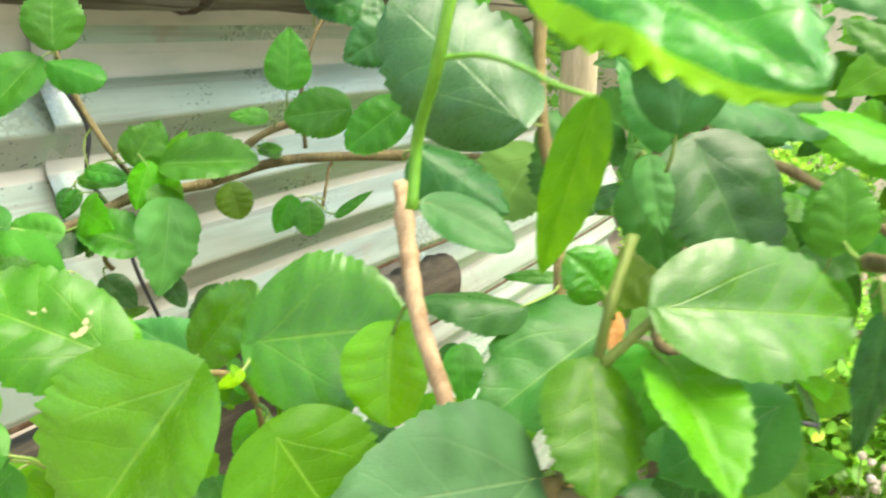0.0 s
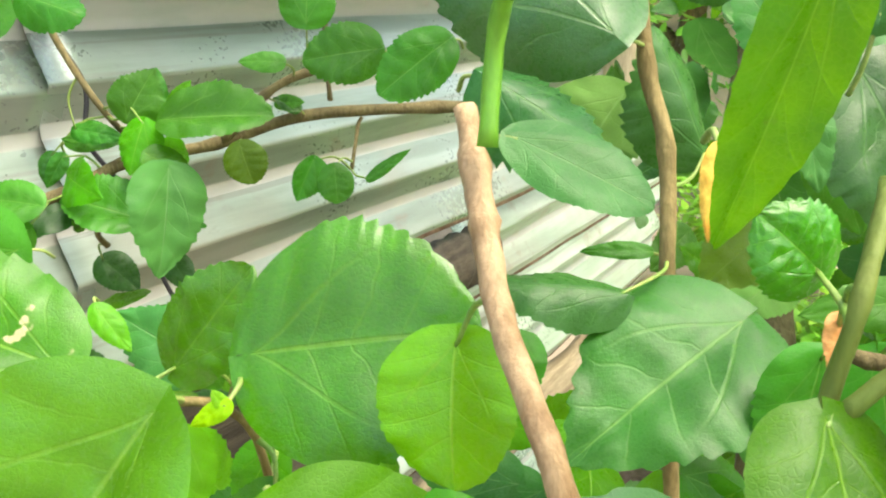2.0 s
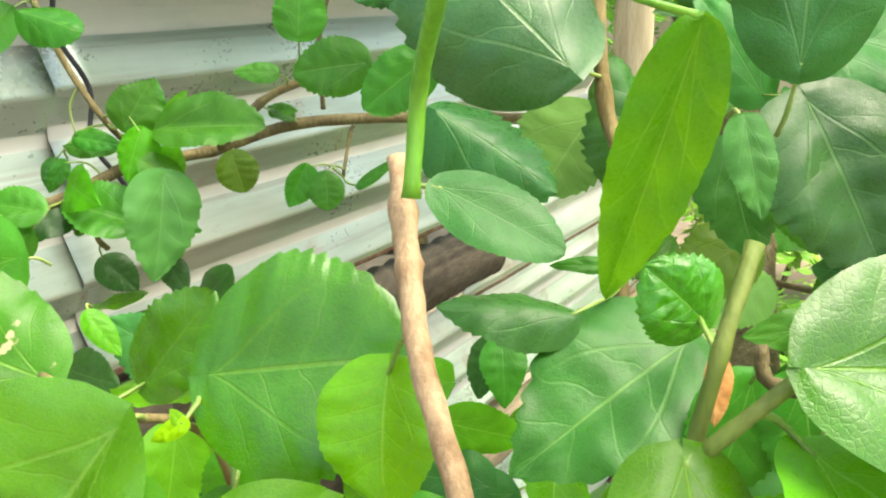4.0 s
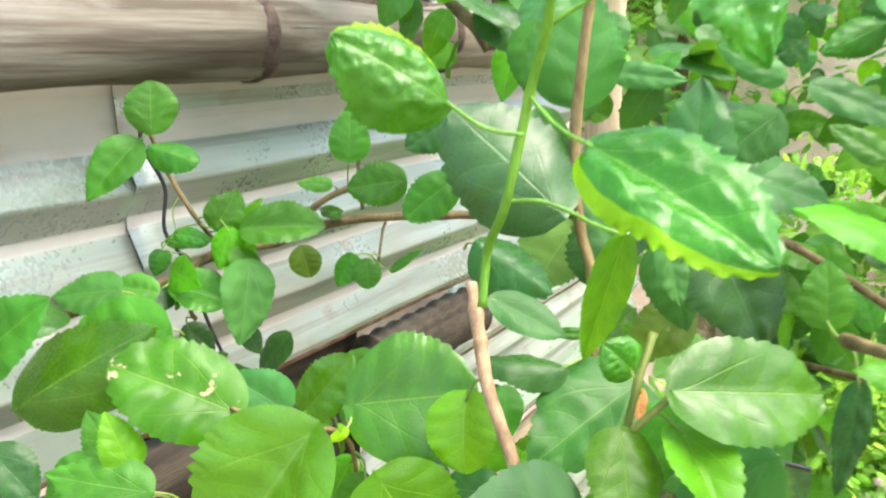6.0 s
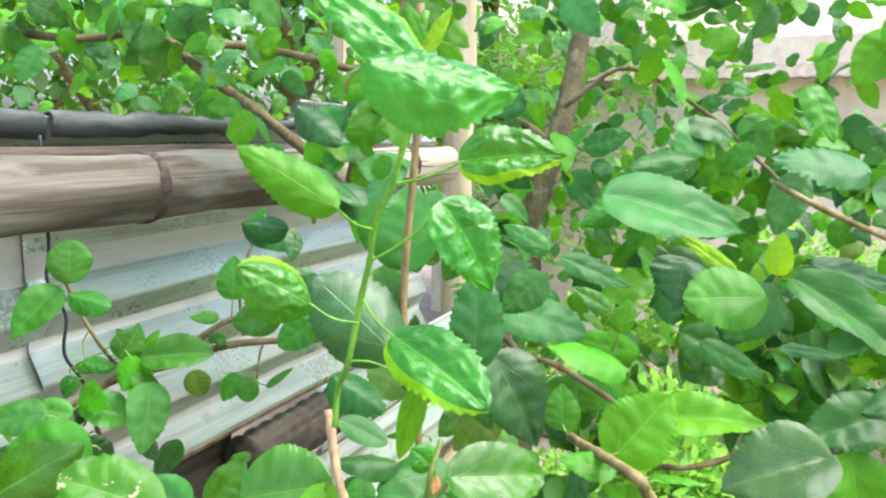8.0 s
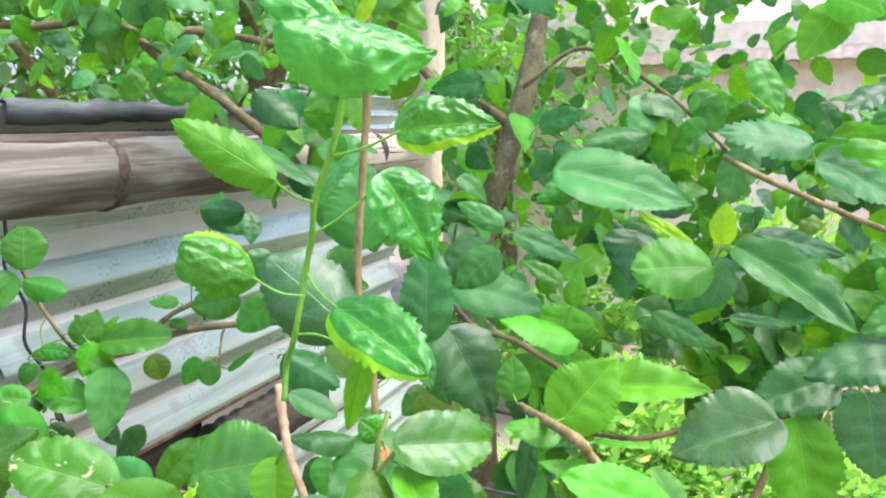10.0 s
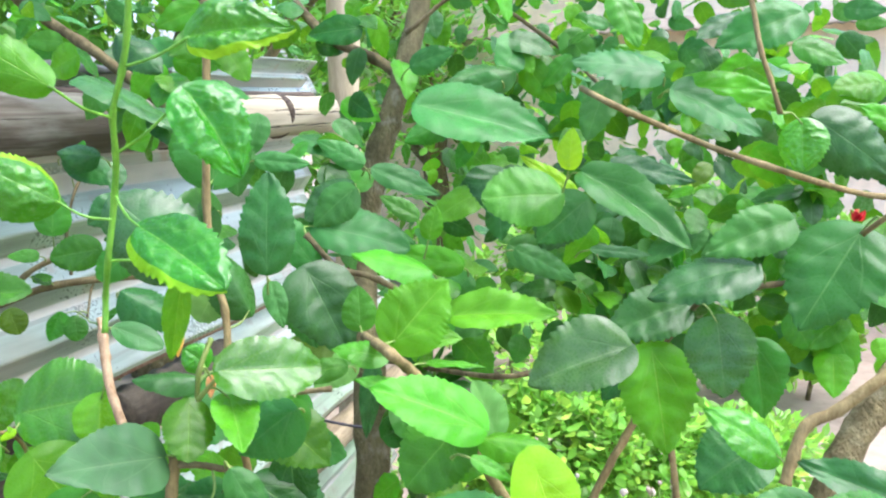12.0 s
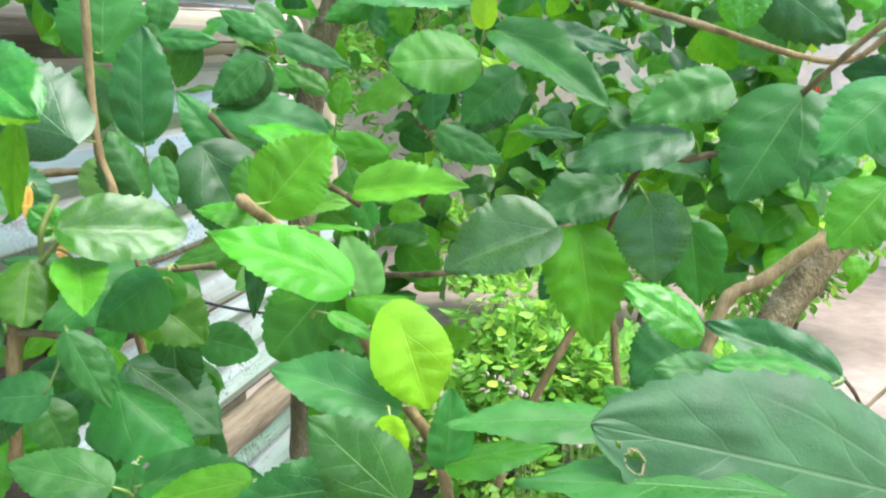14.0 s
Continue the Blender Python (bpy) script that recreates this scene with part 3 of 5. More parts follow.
def leaf(kind, base, tip, wr, roll=0, fold=None, bend=0.12, ripple=0.018, rim=0, quilt=0.014, teeth=0.025, stem=1, blunt=0, crinkle=0, heart=0, face=None, holes=()):
    """One leaf from its base to its tip; its face looks along face, or towards the camera's side."""
    global count
    count += 1
    rnd = random.Random(count * 7 + 3)
    b, t = Vector(base), Vector(tip)
    x = (t - b).normalized()
    out = (VIEW_SIDE - b).normalized()
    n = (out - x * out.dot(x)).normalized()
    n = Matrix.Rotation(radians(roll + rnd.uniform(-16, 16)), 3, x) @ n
    if face:
        n = (Vector(face) - x * x.dot(Vector(face))).normalized()
    y = n.cross(x)
    m = Matrix((x, y, n)).transposed().to_4x4()
    m.translation = b
    fold = rnd.uniform(0.05, 0.3) if fold is None else fold
    v, f, uv = blade((t - b).length, wr, fold, bend, ripple, count, *((170, 60) if holes else ()), teeth=teeth, quilt=quilt, blunt=blunt, crinkle=crinkle, heart=heart)

    def bite(q, grow):
        u, w = sum(uv[i][0] for i in q) / 4, sum(uv[i][1] for i in q) / 4
        return any(math.hypot((u - hu) / ru, (w - hw) / rw) < grow + 0.25 * noise.noise((u * 40, w * 20, 3)) for hu, hw, ru, rw in holes)
    f = [q for q in f if not bite(q, 1.0)]
    # keep base and tip where they are although the blade bends
    tilt = Matrix.Rotation(-math.atan(bend), 4, "Y")
    top = owner(b.x)
    if rim:
        # one margin hangs down, thin; yellow-green there paints in light shining through
        wide = max(abs(q[1]) for q in v)
        v = [(q[0], q[1] * (1 - 0.12 * c), q[2] - rim * 0.75 * wide * c) for q, c in ((q, max(0.0, -(s[1] - 0.5) * 2 - 0.35)) for q, s in zip(v, uv))]
    ob = mesh_object("leaf", v, f, LEAF[kind], top, uvs=uv)
    if rim:
        ob.data.materials.append(LEAF["yellow"])
        for poly in ob.data.polygons:
            if sum(uv[i][1] for i in poly.vertices) / 4 < (0.15 if crinkle else 0.22):
                poly.material_index = 1
    if holes:
        ob.data.materials.append(LEAF["rim"])
        for poly in ob.data.polygons:
            if bite(tuple(poly.vertices), 1.18):
                poly.material_index = 1
    ob.matrix_local = Matrix.Translation(-top.location) @ m @ tilt
    near = min(SAMPLES, key=lambda q: (q - b).length + 2 * max(0.0, (q - b).dot(x)))
    d = (near - b).length
    if d <= 0.004:
        return ob
    end = near if stem and 0.004 < d < 0.05 else b - x * 0.010 + Vector((0, 0.014, -0.012))
    mid = (b + end) / 2 - x * 0.12 * (end - b).length + Vector((0, 0, 0.05 * (end - b).length))
    inv = (m @ tilt).inverted()
    v, f = tube_data([inv @ q for q in spline((b + x * 0.002, mid, end), 4)], lambda k: 0.0006 + 0.0004 * k, 5)
    mesh_object("petiole", v, f, PETIOLE, ob)
    return ob


branch("stub", .0032, (-0.016, 0.285, 1.395), (-0.012, 0.267, 1.374), (-0.008, 0.253, 1.355), (0.002, 0.233, 1.332), (0.010, 0.225, 1.305))
branch("green", .0021, (-0.011, 0.268, 1.389), (-0.009, 0.271, 1.414), (-0.002, 0.251, 1.441), (0.006, 0.248, 1.484), (0.011, 0.234, 1.511), (0.013, 0.222, 1.534), (0.022, 0.210, 1.559), (0.028, 0.201, 1.582), (0.035, 0.187, 1.627), (0.038, 0.180, 1.657))
branch("olive", .0017, (0.059, 0.239, 1.388), (0.051, 0.227, 1.370), (0.048, 0.227, 1.347), (0.044, 0.212, 1.327), (0.028, 0.229, 1.290), (0.014, 0.245, 1.200))
branch("olive", .0016, (0.048, 0.222, 1.351), (0.065, 0.221, 1.370))
branch("bark", .0043, (-0.424, 0.579, 1.259), (-0.370, 0.586, 1.272), (-0.294, 0.597, 1.295), (-0.254, 0.636, 1.313), (-0.201, 0.661, 1.320), (-0.140, 0.680, 1.337), (-0.042, 0.687, 1.342), (0.038, 0.701, 1.338))
branch("bark", .0032, (-0.196, 0.662, 1.321), (-0.162, 0.663, 1.355), (-0.133, 0.679, 1.369), (-0.092, 0.703, 1.372))
branch("bark", .0022, (-0.301, 0.626, 1.431), (-0.286, 0.625, 1.392), (-0.267, 0.626, 1.355), (-0.254, 0.640, 1.327))
branch("bark", .0018, (-0.101, 0.752, 1.468), (-0.117, 0.733, 1.442), (-0.126, 0.708, 1.394), (-0.120, 0.684, 1.348))
branch("bark", .0014, (-0.097, 0.682, 1.336), (-0.100, 0.680, 1.329), (-0.103, 0.661, 1.301))
branch("bark", .002, (-0.253, 0.608, 1.290), (-0.267, 0.602, 1.272), (-0.270, 0.618, 1.257))
branch("tan", .0034, (0.059, 0.415, 1.698), (0.060, 0.423, 1.615), (0.050, 0.434, 1.455), (0.053, 0.418, 1.393), (0.061, 0.411, 1.362), (0.062, 0.397, 1.310), (0.069, 0.402, 1.245), (0.079, 0.409, 1.154))
branch("tan", .0034, (0.168, 0.300, 1.363), (0.165, 0.162, 1.393), (0.186, 0.192, 1.367), (0.211, 0.177, 1.340), (0.228, 0.164, 1.306), (0.245, 0.142, 1.277), (0.260, 0.131, 1.251), (0.267, 0.117, 1.202))
branch("tan", .0027, (0.396, 0.427, 1.550), (0.399, 0.365, 1.535), (0.476, 0.366, 1.504), (0.514, 0.310, 1.483), (0.620, 0.289, 1.454), (0.658, 0.267, 1.483))
branch("tan", .0022, (0.546, 0.228, 1.435), (0.556, 0.201, 1.461), (0.574, 0.182, 1.487))
branch("tan", .0046, (0.524, 0.504, 1.253), (0.503, 0.494, 1.194), (0.482, 0.490, 1.159), (0.466, 0.487, 1.136), (0.442, 0.482, 1.095), (0.401, 0.471, 1.013))
branch("tan", .0040, (0.524, 0.504, 1.253), (0.532, 0.491, 1.211), (0.534, 0.482, 1.176), (0.534, 0.473, 1.141), (0.535, 0.460, 1.094), (0.534, 0.439, 1.011))
branch("bark", .0026, (0.516, 0.486, 1.258), (0.464, 0.306, 1.375), (0.493, 0.281, 1.385), (0.523, 0.255, 1.394))
branch("bark", .003, (0.137, 0.480, 1.415), (0.166, 0.466, 1.383), (0.202, 0.455, 1.372), (0.262, 0.433, 1.335))
branch("bark", .003, (0.245, 0.814, 1.172), (0.294, 0.653, 1.208), (0.331, 0.495, 1.248), (0.387, 0.484, 1.256), (0.478, 0.472, 1.293), (0.516, 0.486, 1.258))
branch("bark", .0022, (0.019, 0.215, 1.312), (0.044, 0.209, 1.315), (0.069, 0.203, 1.311))
branch("bark", .0022, (0.088, 0.310, 1.333), (0.095, 0.305, 1.322), (0.141, 0.295, 1.325))
branch("dark", .0012, (0.127, 0.341, 1.285), (0.152, 0.334, 1.279), (0.173, 0.328, 1.276))
branch("tan", .0042, (0.439, 0.159, 1.275), (0.446, 0.162, 1.292), (0.458, 0.165, 1.314), (0.479, 0.162, 1.324), (0.519, 0.159, 1.350), (0.569, 0.178, 1.363))
branch("limb", .0115, (0.457, 0.150, 1.240), (0.481, 0.156, 1.288), (0.513, 0.167, 1.319), (0.562, 0.185, 1.349), (0.616, 0.199, 1.371))
branch("trunk", .024, (0.196, 0.591, 0.707), (0.214, 0.647, 0.992), (0.222, 0.682, 1.116), (0.229, 0.754, 1.217), (0.235, 0.835, 1.311), (0.259, 0.856, 1.438), (0.284, 0.866, 1.510), (0.307, 0.873, 1.573), (0.337, 0.906, 1.663), (0.373, 0.966, 1.784))
branch("bark", .008, (0.302, 0.876, 1.577), (0.273, 0.909, 1.603), (0.214, 0.972, 1.636), (0.169, 1.047, 1.694))
branch("bark", .0075, (0.006, 0.865, 1.499), (-0.018, 0.873, 1.531), (-0.069, 0.887, 1.577), (-0.136, 0.934, 1.628), (-0.218, 1.004, 1.683), (-0.308, 1.130, 1.763), (-0.420, 1.263, 1.873))
branch("bark", .006, (0.006, 0.865, 1.499), (0.016, 0.853, 1.563), (0.041, 0.878, 1.619), (0.075, 0.914, 1.685), (0.096, 0.982, 1.825))
branch("bark", .006, (-0.648, 1.175, 1.757), (-0.464, 1.044, 1.728), (-0.379, 1.032, 1.724), (-0.302, 1.023, 1.734), (-0.235, 1.011, 1.713), (-0.158, 1.001, 1.718), (-0.057, 0.985, 1.702), (0.059, 0.913, 1.668))
branch("bark", .003, (0.302, 0.815, 1.631), (0.388, 0.809, 1.685), (0.495, 0.781, 1.623), (0.555, 0.762, 1.569), (0.555, 0.652, 1.520))
branch("tan", .0036, (0.034, 0.213, 1.320), (0.031, 0.210, 1.299), (0.021, 0.219, 1.232))
branch("green", .0009, (0.023, 0.209, 1.561), (0.042, 0.197, 1.566), (0.062, 0.185, 1.576))
branch("green", .0009, (0.011, 0.235, 1.510), (0.033, 0.226, 1.525), (0.056, 0.218, 1.547))
branch("green", .0009, (0.013, 0.223, 1.532), (0.001, 0.202, 1.538), (-0.011, 0.181, 1.550))
branch("green", .0009, (0.004, 0.241, 1.469), (-0.012, 0.242, 1.472), (-0.027, 0.242, 1.482))
branch("green", .0009, (0.006, 0.248, 1.484), (0.015, 0.226, 1.474), (0.025, 0.205, 1.469))
branch("tan", .0013, (-0.148, 0.328, 1.308), (-0.116, 0.303, 1.312), (-0.096, 0.282, 1.320), (-0.083, 0.283, 1.319), (-0.077, 0.297, 1.303), (-0.076, 0.309, 1.274))
branch("tan", .0009, (-0.074, 0.292, 1.328), (-0.077, 0.290, 1.323), (-0.080, 0.288, 1.316))
branch("bark", .0011, (0.466, 0.073, 1.298), (0.480, 0.078, 1.285), (0.492, 0.082, 1.272), (0.508, 0.089, 1.274), (0.531, 0.097, 1.282))
branch("tan", .0021, (0.489, 0.334, 1.679), (0.495, 0.328, 1.649), (0.501, 0.322, 1.619), (0.501, 0.305, 1.577), (0.508, 0.300, 1.554), (0.515, 0.294, 1.526))
branch("tan", .0012, (0.501, 0.322, 1.618), (0.510, 0.322, 1.630), (0.525, 0.323, 1.656))
branch("green", .0009, (-0.002, 0.251, 1.441), (0.011, 0.245, 1.442), (0.022, 0.241, 1.439), (0.033, 0.237, 1.434), (0.043, 0.235, 1.431))

leaf("glossy_lush", (-0.073, 0.290, 1.330), (-0.012, 0.287, 1.339), 1.06, face=(-0.13, -0.82, 0.56), fold=0.30, bend=.08, ripple=0.012, teeth=0.014, blunt=1)
leaf("lime", (-0.018, 0.272, 1.343), (-0.019, 0.259, 1.311), 1.04, face=(-0.39, -0.85, 0.35), fold=0.51, bend=.2, teeth=0.010, quilt=0.014, blunt=1)
leaf("glossy_bright", (-0.092, 0.271, 1.324), (-0.131, 0.258, 1.264), 0.98, face=(-0.28, -0.89, 0.37), fold=0.85, blunt=1, quilt=0.016, ripple=0.015)
leaf("bitten", (-0.146, 0.328, 1.306), (-0.216, 0.332, 1.331), 0.77, face=(0.19, -0.71, 0.68), fold=0.28, quilt=0.025, ripple=0.025, blunt=1)
leaf("glossy_lush", (-0.104, 0.311, 1.314), (-0.076, 0.311, 1.346), 0.67, face=(-0.31, -0.91, 0.28), fold=0.35, blunt=1)
leaf("bright", (-0.055, 0.238, 1.318), (-0.033, 0.238, 1.279), 1.26, face=(0.41, -0.88, 0.23), fold=0.08, stem=0, blunt=1)
leaf("mid", (-0.067, 0.286, 1.291), (-0.085, 0.281, 1.275), 0.7)
leaf("shade", (0.027, 0.202, 1.325), (-0.028, 0.161, 1.338), 0.68, face=(0.54, -0.50, 0.67), fold=0.45, quilt=0.006, teeth=0.014)
leaf("deep", (0.082, 0.365, 1.309), (0.016, 0.327, 1.273), 0.83, face=(-0.09, -0.59, 0.80), fold=0.33)
leaf("dark", (0.040, 0.364, 1.319), (-0.012, 0.362, 1.324), 0.54, face=(0.11, -0.43, 0.89), fold=-0.48)
leaf("pale", (-0.006, 0.277, 1.390), (0.025, 0.269, 1.375), 0.60, face=(0.19, -0.66, 0.73), fold=0.24, quilt=0.003, teeth=0.012, ripple=0.004, blunt=1)
leaf("bright", (0.044, 0.235, 1.430), (0.033, 0.248, 1.373), 0.30, face=(-0.19, -0.96, -0.19), fold=0.68, stem=0, teeth=0.012)
leaf("young", (0.025, 0.205, 1.469), (0.075, 0.158, 1.440), 0.62, face=(-0.16, -0.64, 0.75), fold=0.38, bend=.15, ripple=0.02, crinkle=.35, rim=.3, blunt=1, teeth=0.035)
leaf("young", (-0.027, 0.242, 1.482), (-0.069, 0.237, 1.505), 0.90, face=(0.30, -0.89, 0.33), fold=-0.24, bend=.3, ripple=0.03, crinkle=1, rim=.3, blunt=1)
leaf("young", (0.056, 0.218, 1.547), (0.086, 0.213, 1.497), 0.83, face=(0.40, -0.86, 0.32), fold=0.57, bend=.2, ripple=0.02, crinkle=1)
leaf("young", (0.062, 0.185, 1.576), (0.117, 0.177, 1.579), 0.66, face=(-0.15, -0.85, 0.50), fold=0.60, bend=.3, ripple=0.03, crinkle=1, rim=.3)
leaf("bright", (-0.011, 0.181, 1.550), (-0.063, 0.187, 1.583), 0.46, face=(0.11, -0.94, 0.33), fold=-0.24, ripple=0.03, teeth=0.04)
leaf("young", (0.003, 0.040, 1.617), (0.063, 0.056, 1.608), 0.66, face=(0.20, -0.72, 0.62), fold=-0.40, ripple=0.03, crinkle=.8)
leaf("young", (0.021, 0.057, 1.619), (-0.018, 0.075, 1.653), 0.52, face=(0.1, -0.85, 0.5), fold=0.2, crinkle=.5, rim=.3, ripple=0.03)
leaf("bright", (0.016, 0.079, 1.611), (-0.006, 0.086, 1.630), 0.5, ripple=0.035)
leaf("glossy_lush", (0.064, 0.218, 1.372), (0.130, 0.236, 1.361), 0.65, face=(0.31, -0.74, 0.60), fold=0.38, teeth=0.018, blunt=1)
leaf("lush", (0.044, 0.219, 1.353), (0.045, 0.192, 1.324), 0.83, face=(0.23, -0.70, 0.67), fold=0.11, blunt=1)
leaf("bright", (0.069, 0.224, 1.352), (0.077, 0.182, 1.331), 0.63, face=(0.17, -0.43, 0.89), fold=0.68)
leaf("young", (0.054, 0.249, 1.367), (0.041, 0.250, 1.379), 1.21, face=(0.19, -0.94, 0.28), fold=0.24, bend=.3, crinkle=.7, blunt=1)
leaf("mid", (0.074, 0.478, 1.298), (0.038, 0.476, 1.299), 0.3)
leaf("grey", (0.037, 0.403, 1.406), (-0.027, 0.436, 1.465), 0.82, face=(-0.05, -0.87, 0.48), fold=-0.2, quilt=0.009, teeth=0.025, blunt=1)
leaf("under", (0.058, 0.491, 1.374), (0.032, 0.481, 1.336), 1.22, face=(-0.44, -0.75, 0.49), fold=0.55, blunt=1)
leaf("dark", (-0.011, 0.356, 1.396), (0.030, 0.352, 1.369), 0.76, face=(0.30, -0.75, 0.59), fold=-0.48, teeth=0.06)
leaf("dark", (-0.032, 0.526, 1.449), (-0.064, 0.516, 1.428), 0.85)
leaf("pale", (-0.207, 0.585, 1.319), (-0.213, 0.567, 1.251), 0.71, face=(0.63, -0.76, 0.15), fold=0.37)
leaf("mid", (-0.235, 0.594, 1.283), (-0.283, 0.591, 1.297), 0.89, face=(0.26, -0.61, 0.75), fold=0.63, blunt=1)
leaf("mid", (-0.283, 0.567, 1.299), (-0.322, 0.567, 1.304), 0.74, face=(0.09, -0.76, 0.64), fold=0.41, blunt=1)
leaf("mid", (-0.216, 0.606, 1.346), (-0.144, 0.607, 1.346), 0.61, face=(0.01, -0.71, 0.71), fold=0.68, blunt=1)
leaf("mid", (-0.241, 0.610, 1.346), (-0.224, 0.622, 1.377), 0.95)
leaf("bright", (-0.226, 0.602, 1.346), (-0.237, 0.591, 1.313), 0.79, face=(0.05, -0.94, 0.32), fold=-0.35)
leaf("olive", (-0.161, 0.588, 1.333), (-0.154, 0.584, 1.308), 1.10, face=(0.04, -0.99, 0.17), fold=0.22, blunt=1)
leaf("mid", (-0.126, 0.642, 1.313), (-0.138, 0.632, 1.285), 0.85, face=(-0.17, -0.90, 0.40), fold=-0.44)
leaf("mid", (-0.112, 0.641, 1.308), (-0.109, 0.633, 1.283), 0.99, face=(0.24, -0.91, 0.33), fold=0.09, blunt=1)
leaf("mid", (-0.090, 0.644, 1.297), (-0.059, 0.652, 1.317), 0.25)
leaf("mid", (-0.145, 0.652, 1.378), (-0.176, 0.651, 1.379), 0.55)
leaf("mid", (-0.074, 0.608, 1.389), (-0.122, 0.606, 1.383), 0.82, face=(0.02, -0.95, 0.30), fold=0.22, blunt=1)
leaf("mid", (-0.029, 0.574, 1.396), (-0.070, 0.565, 1.366), 0.73, face=(-0.03, -0.95, 0.31), fold=0.23, blunt=1)
leaf("mid", (-0.127, 0.648, 1.403), (-0.125, 0.663, 1.448), 0.81, face=(0.07, -0.95, 0.31), fold=0.14)
leaf("mid", (-0.285, 0.594, 1.434), (-0.288, 0.605, 1.474), 1.06, face=(0.26, -0.93, 0.27), fold=0.18, blunt=1)
leaf("mid", (-0.276, 0.567, 1.423), (-0.236, 0.563, 1.412), 0.72, face=(0.10, -0.75, 0.65), fold=-0.48, blunt=1)
leaf("mid", (-0.300, 0.596, 1.423), (-0.336, 0.570, 1.377), 0.67, face=(0.03, -0.88, 0.47), fold=0.50)
leaf("mid", (-0.298, 0.638, 1.327), (-0.260, 0.638, 1.325), 0.45)
leaf("mid", (-0.289, 0.615, 1.322), (-0.300, 0.608, 1.300), 0.5)
leaf("glossy_lush", (-0.314, 0.403, 1.271), (-0.225, 0.417, 1.327), 0.63, face=(-0.09, -0.93, 0.36), fold=-0.25, quilt=0.009)
leaf("mid", (-0.330, 0.387, 1.308), (-0.279, 0.395, 1.347), 0.75, face=(-0.16, -0.91, 0.39), fold=0.47)
leaf("dark", (0.133, 0.417, 1.392), (0.165, 0.390, 1.319), 0.83, face=(0.11, -0.92, 0.39), fold=0.3, quilt=0.02)
leaf("pale", (0.147, 0.519, 1.417), (0.242, 0.498, 1.392), 0.60, face=(0.05, -0.66, 0.75), fold=0.28, blunt=1)
leaf("mid", (0.167, 0.319, 1.364), (0.168, 0.330, 1.396), 0.85)
leaf("bright", (0.179, 0.232, 1.377), (0.218, 0.237, 1.418), 0.89, face=(-0.27, -0.89, 0.36), fold=0.34, teeth=0.03)
leaf("bright", (0.246, 0.326, 1.367), (0.323, 0.291, 1.369), 0.52, face=(-0.24, -0.50, 0.83), fold=0.64, teeth=0.03)
leaf("bright", (0.179, 0.252, 1.373), (0.232, 0.247, 1.369), 0.51, face=(0.00, -0.63, 0.78), fold=0.68, teeth=0.03)
leaf("bright", (0.234, 0.370, 1.396), (0.169, 0.381, 1.411), 0.62, face=(0.13, -0.45, 0.88), fold=-0.08)
leaf("bright", (0.172, 0.219, 1.372), (0.136, 0.228, 1.377), 0.62, face=(-0.01, -0.54, 0.84), fold=0.09)
leaf("bright", (0.214, 0.133, 1.352), (0.151, 0.147, 1.379), 0.58, face=(0.19, -0.64, 0.74), fold=0.38, teeth=0.02)
leaf("under", (0.229, 0.156, 1.336), (0.217, 0.166, 1.369), 0.70, face=(0.39, -0.83, 0.39), fold=0.60, blunt=1)
leaf("bright", (0.199, 0.226, 1.363), (0.238, 0.211, 1.361), 0.25, roll=-30)
leaf("bright", (0.178, 0.160, 1.368), (0.145, 0.172, 1.376), 0.45, roll=20)
leaf("yellow", (0.238, 0.106, 1.334), (0.247, 0.095, 1.295), 1.01, face=(0.12, -0.95, 0.29), fold=0.28, teeth=0.014, heart=1)
leaf("bright", (0.217, 0.149, 1.339), (0.258, 0.136, 1.332), 0.51, face=(-0.03, -0.55, 0.84), fold=-0.48, teeth=0.03)
leaf("bright", (0.204, 0.120, 1.341), (0.226, 0.111, 1.328), 0.4)
leaf("mid", (0.211, 0.171, 1.340), (0.173, 0.167, 1.305), 0.89, face=(-0.30, -0.85, 0.42), fold=0.28, blunt=1)
leaf("pale", (0.232, 0.101, 1.295), (0.173, 0.124, 1.313), 0.56, face=(-0.01, -0.59, 0.81), fold=0.55, teeth=0.025)
leaf("yellow", (0.226, 0.078, 1.301), (0.224, 0.071, 1.271), 0.6)
leaf("bright", (0.428, 0.333, 1.320), (0.431, 0.312, 1.229), 0.80, face=(-0.01, -0.97, 0.23), fold=0.30, teeth=0.03, quilt=0.025)
leaf("grey", (0.477, 0.310, 1.349), (0.478, 0.290, 1.286), 0.92, face=(-0.50, -0.83, 0.25), fold=0.08, teeth=0.03, quilt=0.009)
leaf("mid", (0.513, 0.306, 1.327), (0.513, 0.292, 1.262), 0.81, face=(-0.18, -0.96, 0.21), fold=0.36)
leaf("grey", (0.401, 0.328, 1.326), (0.315, 0.339, 1.295), 0.80, face=(-0.34, -0.59, 0.73), fold=0.68, teeth=0.03, quilt=0.009)
leaf("dark", (0.467, 0.347, 1.355), (0.393, 0.355, 1.329), 0.70, face=(-0.30, -0.70, 0.64), fold=0.51, teeth=0.03, quilt=0.02)
leaf("dark", (0.479, 0.266, 1.406), (0.396, 0.285, 1.383), 0.62, face=(-0.33, -0.41, 0.85), fold=0.08, teeth=0.03)
leaf("cool", (0.516, 0.274, 1.440), (0.444, 0.288, 1.414), 0.56, face=(-0.34, -0.78, 0.52), fold=0.43, teeth=0.03, quilt=0.025)
leaf("cool", (0.565, 0.252, 1.432), (0.507, 0.239, 1.357), 0.84, face=(-0.55, -0.60, 0.58), fold=0.25, teeth=0.026, quilt=0.018)
